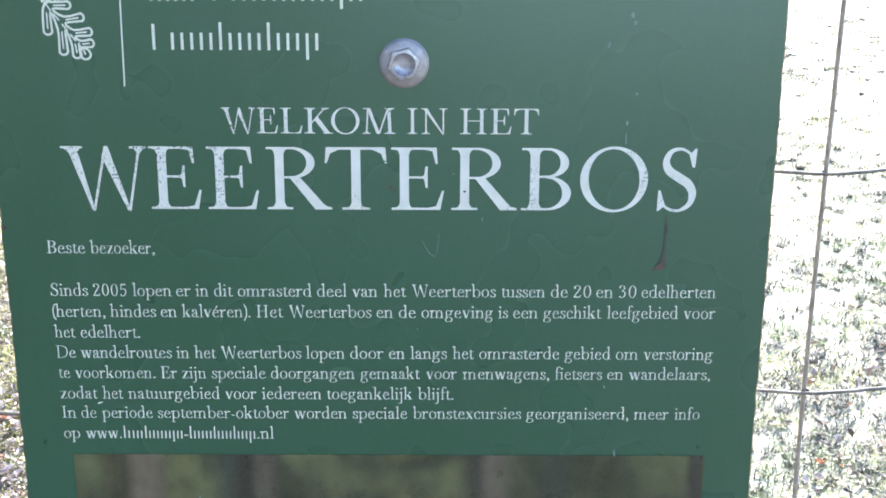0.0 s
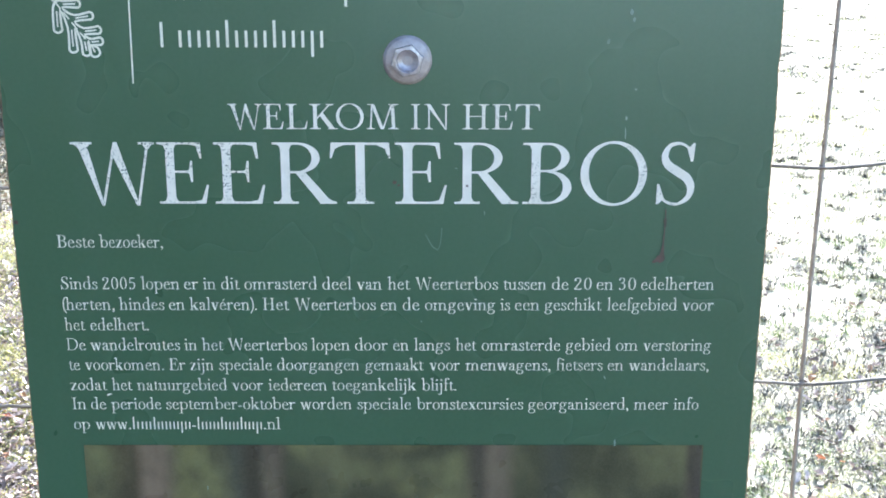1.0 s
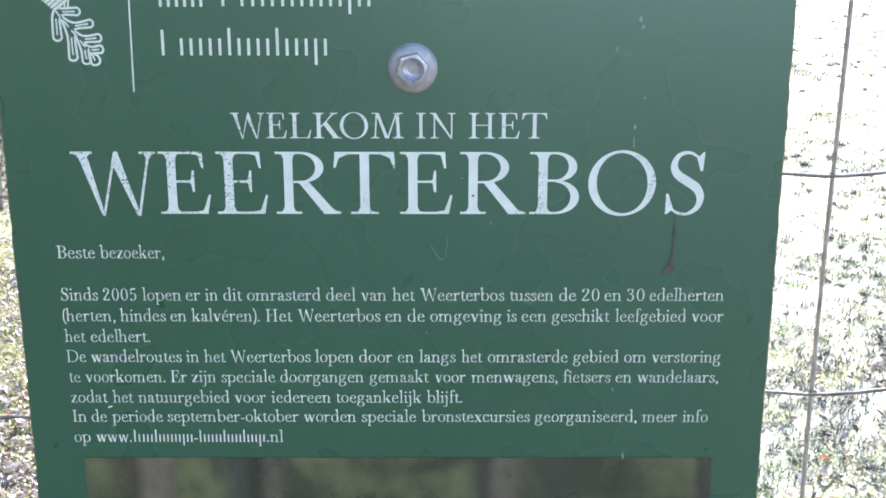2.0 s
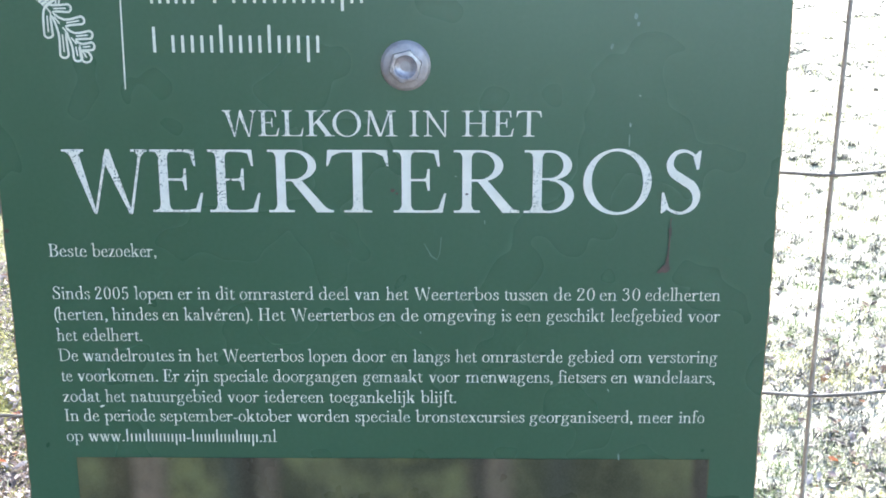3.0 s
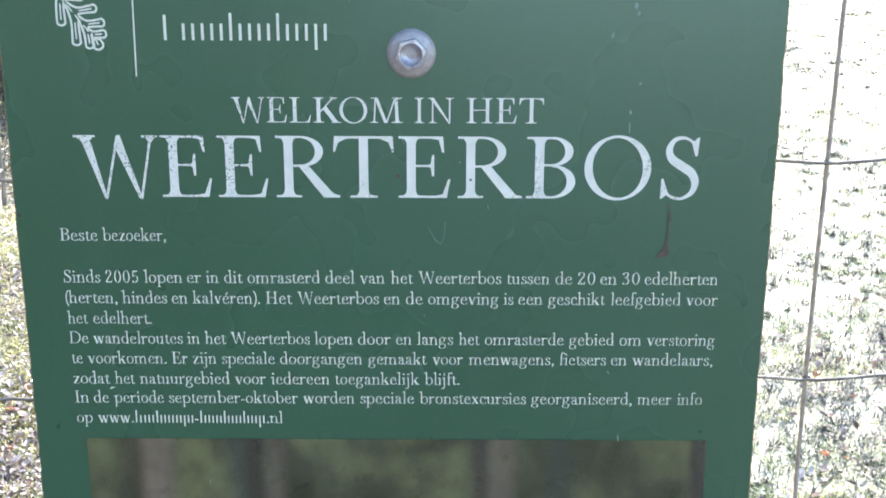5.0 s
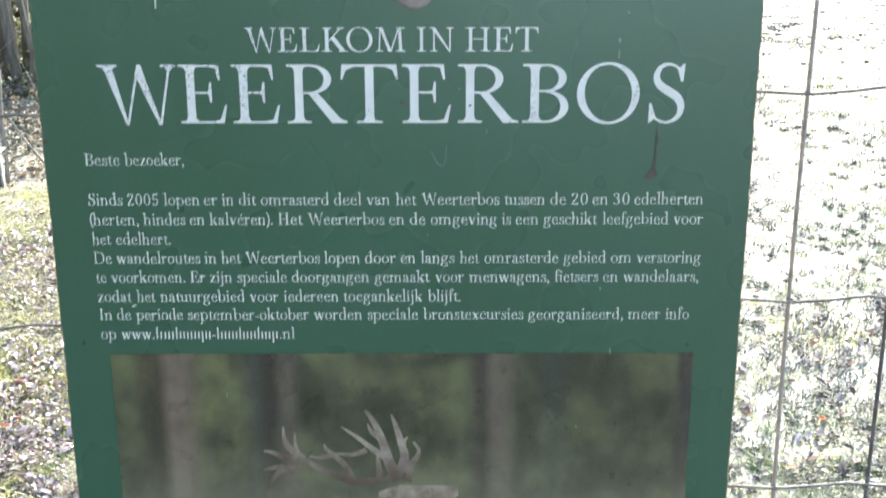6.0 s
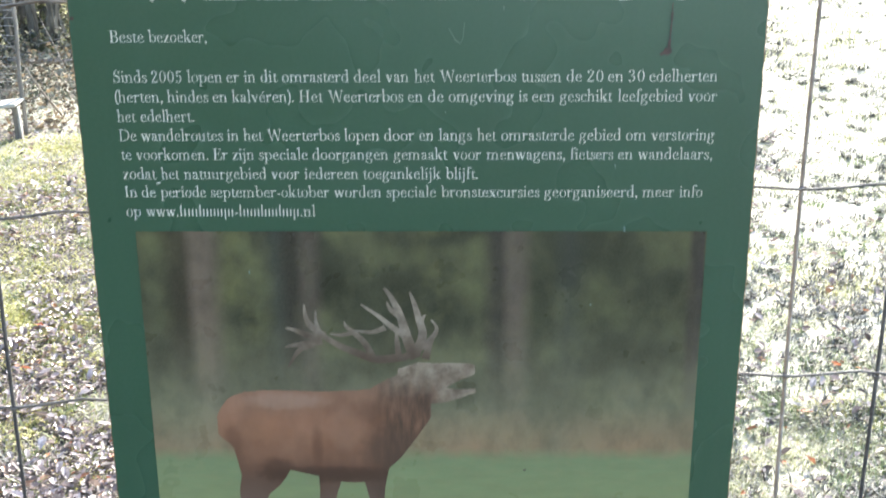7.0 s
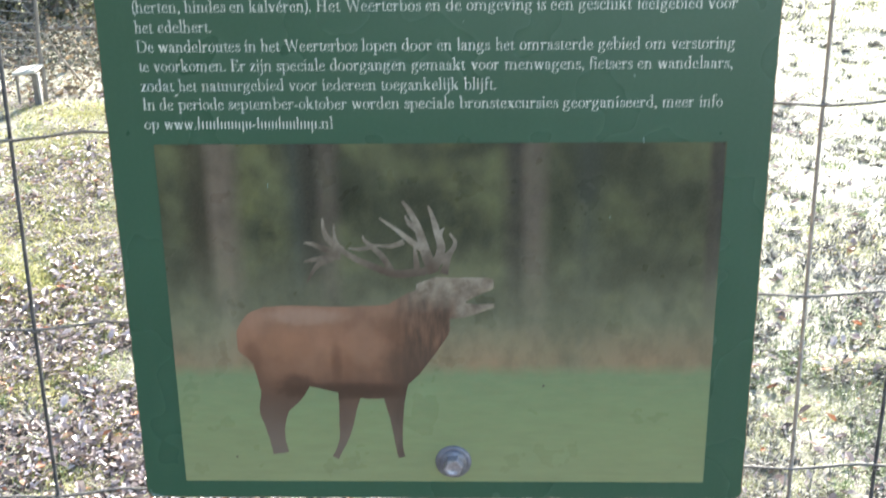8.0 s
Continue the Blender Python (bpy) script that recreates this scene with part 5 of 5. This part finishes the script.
def build_single_leaves():
    """Larger lobed leaves that lie singly on the turf."""
    kinds = []
    for name, label, lo, hi in (
        ("orange_leaf", "curled orange-brown lobed leaf lying on the turf", (0.30, 0.10, 0.035), (0.56, 0.22, 0.08)),
        ("rusty_leaf", "withered rusty red leaf lying on the turf", (0.25, 0.12, 0.08), (0.48, 0.28, 0.21)),
        ("dark_leaf", "dark purple-brown leaf lying among pale litter", (0.07, 0.045, 0.045), (0.16, 0.11, 0.105)),
    ):
        thing = tagged(new("fallen_leaf"), label, "leaf", "single fallen leaves")
        rim, half = [], 9
        for s in (1, -1):
            for k in range(half):
                u = (k + 0.5) / half if s > 0 else 1 - (k + 0.5) / half
                w = 0.36 * math.sin(math.pi * u ** 0.8) * (1.0 if k % 2 else 0.62)
                rim.append((u - 0.5, s * w))
        verts = [(x * 0.06, y * 0.06, 0.006 + 0.05 * (y * y) + 0.022 * abs(x) * abs(x)) for x, y in rim]
        spine = [((k / 6 - 0.5) * 0.06, 0.0, 0.004 + 0.004 * abs(k / 6 - 0.5)) for k in range(7)]
        top = len(verts)
        faces = []
        for k in range(half - 1):
            i, j = min(6, int(k / half * 6 + 0.5)), min(6, int((k + 1) / half * 6 + 0.5))
            faces.append((top + i, k, k + 1) if i == j else (top + i, k, k + 1, top + j))
            a, b = 2 * half - 1 - k, 2 * half - 2 - k
            faces.append((top + i, a, b) if i == j else (top + j, b, a, top + i))
        mat = m_single_leaf(name, lo, hi)
        part("leaf_blade", mesh_of("leaf_blade", verts + spine, faces, mat), None, thing)
        v, f = tube([(-0.048, 0.003, 0.010), (-0.038, 0.001, 0.006), (-0.026, 0.0, 0.005), (0.0, 0.0, 0.0052), (0.028, 0.0, 0.006)], [0.0009, 0.0009, 0.0008, 0.0006, 0.0003], 5)
        part("stalk", mesh_of("stalk", v, f, mat, True), None, thing)
        kinds.append(thing)
    rnd = random.Random(44)
    first = set()
    for x, y, k in ((1.43, 3.87, 1), (1.35, 3.08, 1), (1.01, 2.38, 0), (0.88, 2.12, 0), (0.74, 1.98, 0), (0.95, 1.88, 1), (1.23, 2.63, 0), (1.10, 2.60, 1), (1.11, 3.25, 0), (-0.93, 2.17, 0), (-1.26, 2.80, 2), (-1.41, 2.83, 1), (-1.32, 2.29, 1), (-1.02, 1.98, 2), (-1.19, 2.00, 1)):
        m = pose(x, y, gh(x, y) + 0.012, rnd.uniform(-14, 14), rnd.uniform(-14, 14), rnd.uniform(0, 360)) @ Matrix.Scale(rnd.uniform(0.8, 1.1) * (0.62 if x > 0 else 0.95), 4)
        if k in first:
            copy_thing(kinds[k], m)
        else:
            first.add(k)
            kinds[k].matrix_basis = m


build_single_leaves()

# ---- stile and stock fence at the edge of the wood ----
def build_pole_fence():
    thing = tagged(new("stock_fence"), "thin grey pole with close line wires at the wood's edge", "fence")
    x, y = -2.213, 5.26
    thing.location = (x, y, gh(x, y))
    v, f = tube([(0.007 * k + 0.004 * math.sin(2.1 * k), 0.006 * math.cos(k), -0.04 + 0.15 * k) for k in range(12)], [0.0112 - 0.0003 * k + 0.0008 * math.sin(3.7 * k) for k in range(12)], 9)
    part("pole", mesh_of("pole", v, f, MAT_WOOD, True), None, thing)
    v, f = tube([(-2.3 + 0.004 * k, 0.85, -0.04 + 0.15 * k) for k in range(12)], 0.035, 9)
    part("pole", mesh_of("pole", v, f, MAT_WOOD, True), None, thing, "stout end pole")
    for k in range(24):
        z = 0.17 + 0.047 * k
        pts = [(0.007 * z / 0.15 * (1 - s) - 2.3 * s, 0.85 * s, z - 0.03 * math.sin(math.pi * s) + 0.010 * math.sin(9 * s + k)) for s in (i / 20 for i in range(21))]
        v, f = tube(pts, 0.0020, 6)
        part("line_wire", mesh_of("line_wire", v, f, MAT_PALEWOOD, True), None, thing)


def box(lo, hi, bevel=0.004, tilt=0.0):
    """A bevelled bar; tilt lifts its +x end."""
    bm = bmesh.new()
    bmesh.ops.create_cube(bm, size=1.0)
    for vert in bm.verts:
        vert.co = Vector([lo[i] + (hi[i] - lo[i]) * (vert.co[i] + 0.5) for i in range(3)])
        vert.co.z += tilt * (vert.co.x - lo[0])
    bmesh.ops.bevel(bm, geom=bm.edges[:], offset=bevel, segments=2, affect="EDGES")
    return bm


def build_step():
    x, y = -2.285, 5.20
    step = tagged(new("stile_step"), "low wooden stile step with a bleached plank", "step")
    step.location = (x, y, gh(x, y))
    part("plank", box((-0.030, -0.075, 0.160), (0.092, 0.060, 0.177), 0.005, 0.14), MAT_PALE, step, "bleached plank")
    part("leg", box((-0.024, -0.05, -0.05), (-0.012, -0.03, 0.153), 0.003), MAT_WOOD, step)
    part("leg", box((0.052, -0.03, -0.05), (0.078, 0.00, 0.166), 0.003), MAT_WOOD, step)
    part("leg", box((0.080, -0.04, -0.05), (0.090, -0.01, 0.168), 0.003), MAT_PALEWOOD, step)


build_pole_fence()
build_step()


# ---- the wood ----
def grow(pile, rnd, base, way, length, radius, depth, tips, steps=5):
    """A tapering limb with side limbs."""
    pts, radii, p, d = [], [], Vector(base), Vector(way).normalized()
    for k in range(steps + 1):
        pts.append(p.copy())
        radii.append(radius * (1 - 0.72 * k / steps))
        d = (d + Vector((rnd.gauss(0, 0.10), rnd.gauss(0, 0.10), rnd.gauss(0.02, 0.06)))).normalized()
        p += d * length / steps
    pile.add(*tube(pts, radii, 9 if depth == 0 else 5, False))
    if depth >= 3:
        tips.append(pts[-1])
        return
    for k in range(3 if depth else 9):
        s = rnd.uniform(0.35 if depth else 0.30, 1.0)
        i = min(int(s * steps), steps - 1)
        q = pts[i].lerp(pts[i + 1], s * steps - i)
        a = rnd.uniform(0, 6.283)
        out = Vector((math.cos(a), math.sin(a), rnd.uniform(0.1, 0.8)))
        grow(pile, rnd, q, out + d * 0.4, length * rnd.uniform(0.28, 0.42), radii[i] * 0.5, depth + 1, tips, 4)
    tips.append(pts[-1])


def build_tree(seed, height, radius, leaves):
    rnd = random.Random(seed)
    tree = tagged(new("tree"), "slender woodland tree with grey bark and thin autumn leaves", "tree", "trees of the wood")
    trunk, tips = Pile(), []
    grow(trunk, rnd, (0, 0, -0.1), (rnd.gauss(0, 0.03), rnd.gauss(0, 0.03), 1), height, radius, 0, tips, 9)
    part("trunk", trunk.mesh("trunk", MAT_BARK, True), None, tree)
    crown = Pile()
    for tip in tips:
        for _ in range(leaves):
            c = tip + Vector((rnd.gauss(0, 0.35), rnd.gauss(0, 0.35), rnd.gauss(0, 0.3)))
            u = Vector((rnd.gauss(0, 1), rnd.gauss(0, 1), rnd.gauss(0, 1))).normalized() * rnd.uniform(0.04, 0.10)
            w = u.cross(Vector((rnd.gauss(0, 1), rnd.gauss(0, 1), rnd.gauss(0, 1)))).normalized() * u.length * 0.6
            crown.add([tuple(c - u), tuple(c + w), tuple(c + u * 1.2), tuple(c - w)], [(0, 1, 2, 3)])
    part("crown", crown.mesh("crown", MAT_CROWN), None, tree, "loose crown of small autumn leaves")
    return tree


def build_wood():
    rnd = random.Random(31)
    kinds = [build_tree(1, 8.0, 0.030, 9), build_tree(2, 11.0, 0.10, 9), build_tree(3, 12.5, 0.17, 9)]
    spots = [(-2.96, 7.5, 0), (-2.87, 7.6, 0), (-3.10, 8.6, 1), (-3.5, 8.2, 0), (-3.25, 9.6, 2), (-4.6, 13.0, 1), (-5.4, 15.5, 2), (-4.3, 17.0, 1), (-6.6, 14.0, 1), (-5.6, 19.0, 2), (-7.4, 18.0, 1), (-3.9, 10.0, 0), (-3.15, 10.9, 0)]
    for _ in range(46):
        y = rnd.uniform(9, 34)
        spots.append((-0.31 * y - rnd.uniform(1.6, 16), y, rnd.choice((0, 1, 1, 2))))
    first = set()
    for x, y, k in spots:
        m = pose(x, y, gh(x, y), rnd.uniform(-2, 2), rnd.uniform(-2, 2), rnd.uniform(0, 360))
        if k not in first:
            first.add(k)
            kinds[k].matrix_basis = m
        else:
            copy_thing(kinds[k], m)
    # an unseen tree towards the sun, added to cast shade on the meadow
    copy_thing(kinds[2], pose(9.7, 27.0, gh(9.7, 27.0), 0, 0, 40) @ Matrix.Scale(0.85, 4))
    # the far rim of trees round the open meadow
    for i in range(58):
        a = radians(i * 360 / 58 + rnd.uniform(-3, 3))
        d = rnd.uniform(95, 150)
        if 112 < math.degrees(a) % 360 < 178:
            continue                 # left open behind the camera, so the board mirrors sky
        x, y = d * math.sin(a), d * math.cos(a)
        copy_thing(kinds[2], pose(x, y, gh(x, y), 0, 0, rnd.uniform(0, 360)) @ Matrix.Scale(rnd.uniform(0.9, 1.4), 4))


def build_reflected_trees():
    """Unseen trees behind the camera and to its west, added to darken the board's reflection."""
    rnd = random.Random(37)
    kinds = [ob for ob in bpy.data.objects if ob.name in ("tree.001", "tree.002")]
    for _ in range(46):
        a, d = radians(rnd.uniform(184, 262)), rnd.uniform(9, 30)
        x, y = d * math.sin(a), d * math.cos(a)
        copy_thing(rnd.choice(kinds), pose(x, y, gh(x, y), rnd.uniform(-2, 2), rnd.uniform(-2, 2), rnd.uniform(0, 360)))


def build_thicket():
    rnd = random.Random(33)
    twigs, dry = Pile(), Pile()
    for _ in range(520):
        y = rnd.uniform(5.7, 15.0)
        x = -(y + 0.6) * 0.30 - rnd.uniform(-0.12, 5.5)
        z = gh(x, y)
        a = rnd.uniform(0, 6.283)
        tall = rnd.uniform(0.05, 0.20) if y < 7.0 else rnd.uniform(0.12, 0.55)
        lean = Vector((math.cos(a), math.sin(a), 0)) * rnd.uniform(0.1, 0.8) * tall
        b = Vector((x, y, z - 0.02))
        mid = b + lean * 0.4 + Vector((0, 0, tall * 0.6))
        end = b + lean + Vector((0, 0, tall))
        twigs.add(*tube([b, mid, end], [0.005, 0.0035, 0.0015], 4, False))
        for k in range(rnd.randint(3, 11)):
            c = b.lerp(end, rnd.uniform(0.25, 1.0)) + Vector((rnd.gauss(0, 0.06), rnd.gauss(0, 0.06), rnd.gauss(0, 0.06)))
            u = Vector((rnd.gauss(0, 1), rnd.gauss(0, 1), rnd.gauss(0, 0.7))).normalized() * rnd.uniform(0.007, 0.018)
            w = u.cross(Vector((rnd.gauss(0, 1), rnd.gauss(0, 1), 1))).normalized() * u.length * 0.55
            dry.add([tuple(c - u), tuple(c + w), tuple(c + u * 1.1), tuple(c - w)], [(0, 1, 2, 3)])
    # long bare twigs that lean through the edge of the thicket
    for _ in range(38):
        y = rnd.uniform(5.6, 7.4)
        b = Vector((-(y + 0.6) * rnd.uniform(0.28, 0.50), y, 0))
        b.z = gh(b.x, b.y) + rnd.uniform(-0.02, 0.15)
        a, tall = rnd.uniform(0, 6.283), rnd.uniform(0.15, 0.7)
        way = Vector((math.cos(a) * rnd.uniform(0.3, 1.2), math.sin(a) * 0.5, rnd.uniform(0.3, 1.0))).normalized() * tall
        side = Vector((rnd.gauss(0, 0.04), rnd.gauss(0, 0.04), rnd.gauss(0, 0.03)))
        twigs.add(*tube([b, b + way * 0.5 + side, b + way], [0.0038, 0.0028, 0.0012], 4, False))
    tagged(new("undergrowth_stems", twigs.mesh("undergrowth_stems", MAT_TWIG)), "tangle of dead grey stems under the trees", "undergrowth", kind="stuff")
    tagged(new("undergrowth_leaves", dry.mesh("undergrowth_leaves", MAT_DRY)), "withered yellow and orange leaves on the undergrowth", "undergrowth", kind="stuff")
    # unseen leaf screen behind the camera, blocks sky from the board's left side
    shrubs = Pile()
    for _ in range(9000):
        a, d = radians(rnd.uniform(183, 262)), rnd.uniform(8.0, 22.0)
        x, y = d * math.sin(a), d * math.cos(a)
        c = Vector((x, y, gh(x, y) + rnd.random() ** 1.2 * 5.0))
        u = Vector((rnd.gauss(0, 1), rnd.gauss(0, 1), rnd.gauss(0, 1))).normalized() * rnd.uniform(0.10, 0.24)
        w = u.cross(Vector((rnd.gauss(0, 1), rnd.gauss(0, 1), 1))).normalized() * u.length * 0.6
        shrubs.add([tuple(c - u), tuple(c + w), tuple(c + u * 1.2), tuple(c - w)], [(0, 1, 2, 3)])
    tagged(new("shrubs", shrubs.mesh("shrubs", MAT_SHRUB)), "unseen dark leaves added to keep sky out of the board's reflection", "shrubs", kind="stuff")
    dark, stems = Pile(), Pile()
    for k in range(10500):
        near = k < 7500
        y = rnd.uniform(7.0, 10.0) if near else rnd.uniform(9.0, 26.0)
        x = -(y + 0.6) * rnd.uniform(0.27, 0.52) if near else -0.30 * y - rnd.uniform(-0.2, 12.0)
        top = (0.10 + 0.45 * max(0.0, y - 7.2)) if near else 4.5
        c = Vector((x, y, gh(x, y) + rnd.uniform(0.0, 1.0) ** 1.4 * min(top, 2.6 if near else 4.5)))
        size = rnd.uniform(0.014, 0.040) if near else rnd.uniform(0.08, 0.22)
        u = Vector((rnd.gauss(0, 1), rnd.gauss(0, 1), rnd.gauss(0, 1))).normalized() * size
        w = u.cross(Vector((rnd.gauss(0, 1), rnd.gauss(0, 1), 1))).normalized() * u.length * 0.6
        dark.add([tuple(c - u), tuple(c + w), tuple(c + u * 1.2), tuple(c - w)], [(0, 1, 2, 3)])
    # shade below the thicket, put in as dark-coloured leaves
    scrub = Pile()
    for _ in range(4200):
        y = rnd.uniform(5.75, 7.6)
        x = -(y + 0.6) * rnd.uniform(0.27, 0.50)
        c = Vector((x, y, gh(x, y) + rnd.uniform(0.0, 0.05 + 0.14 * (y - 5.75)) * (0.6 + 0.8 * abs(patch(x, y, 2.4, 6.0)))))
        u = Vector((rnd.gauss(0, 1), rnd.gauss(0, 1), rnd.gauss(0, 1))).normalized() * rnd.uniform(0.008, 0.022)
        w = u.cross(Vector((rnd.gauss(0, 1), rnd.gauss(0, 1), 1))).normalized() * u.length * 0.6
        scrub.add([tuple(c - u), tuple(c + w), tuple(c + u * 1.2), tuple(c - w)], [(0, 1, 2, 3)])
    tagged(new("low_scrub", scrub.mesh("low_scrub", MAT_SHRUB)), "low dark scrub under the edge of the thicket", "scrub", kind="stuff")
    for _ in range(150):
        y = rnd.uniform(6.9, 12.0)
        x = -(y + 0.6) * rnd.uniform(0.27, 0.52)
        b = Vector((x, y, gh(x, y) - 0.03))
        d = Vector((rnd.gauss(0, 0.12), rnd.gauss(0, 0.12), 1))
        tall = rnd.uniform(1.2, 3.2)
        r = rnd.uniform(0.006, 0.045)
        stems.add(*tube([b, b + d * tall * 0.5, b + d * tall + Vector((rnd.gauss(0, 0.15), 0, 0))], [r, r * 0.8, r * 0.3], 5, False))
    tagged(new("thicket", dark.mesh("thicket", MAT_THICKET)), "dark leafy thicket at the edge of the wood", "thicket", kind="stuff")
    tagged(new("saplings", stems.mesh("saplings", MAT_BARK)), "slim grey sapling stems crowding the thicket", "saplings", kind="stuff")
    pale = Pile()
    for _ in range(2300):
        y = rnd.uniform(5.30, 6.8)
        x = -(y + 0.6) * rnd.uniform(0.28, 0.46)
        c = Vector((x, y, gh(x, y) + rnd.uniform(0.0, 0.03 + 0.10 * max(0.0, y - 5.45))))
        u = Vector((rnd.gauss(0, 1), rnd.gauss(0, 1), rnd.gauss(0, 0.6))).normalized() * rnd.uniform(0.007, 0.020)
        w = u.cross(Vector((rnd.gauss(0, 1), rnd.gauss(0, 1), 1))).normalized() * u.length * 0.6
        pale.add([tuple(c - u), tuple(c + w), tuple(c + u * 1.1), tuple(c - w)], [(0, 1, 2, 3)])
    tagged(new("bracken_litter", pale.mesh("bracken_litter", MAT_DRY)), "heaped withered bracken and leaves before the thicket", "bracken", kind="stuff")


def build_branch(points, r, label):
    ob = tagged(new("fallen_branch"), label, "branch")
    b = Vector(points[0])
    ob.location = b
    v, f = tube([Vector(p) - b for p in points], [r * (1 - 0.12 * k) for k in range(len(points))], 7)
    part("limb", mesh_of("limb", v, f, MAT_TWIG, True), None, ob)


build_wood()
build_reflected_trees()
build_thicket()
build_branch([(-2.105, 5.53, 0.01), (-2.125, 5.46, 0.09), (-2.150, 5.37, 0.20), (-2.176, 5.29, 0.32)], 0.0075, "thin pale dead branch leaning against the fence pole")
build_branch([(-2.75, 6.6, 0.05), (-2.50, 6.5, 0.07), (-2.25, 6.55, 0.06), (-2.05, 6.4, 0.06)], 0.018, "pale fallen branch lying in the undergrowth")
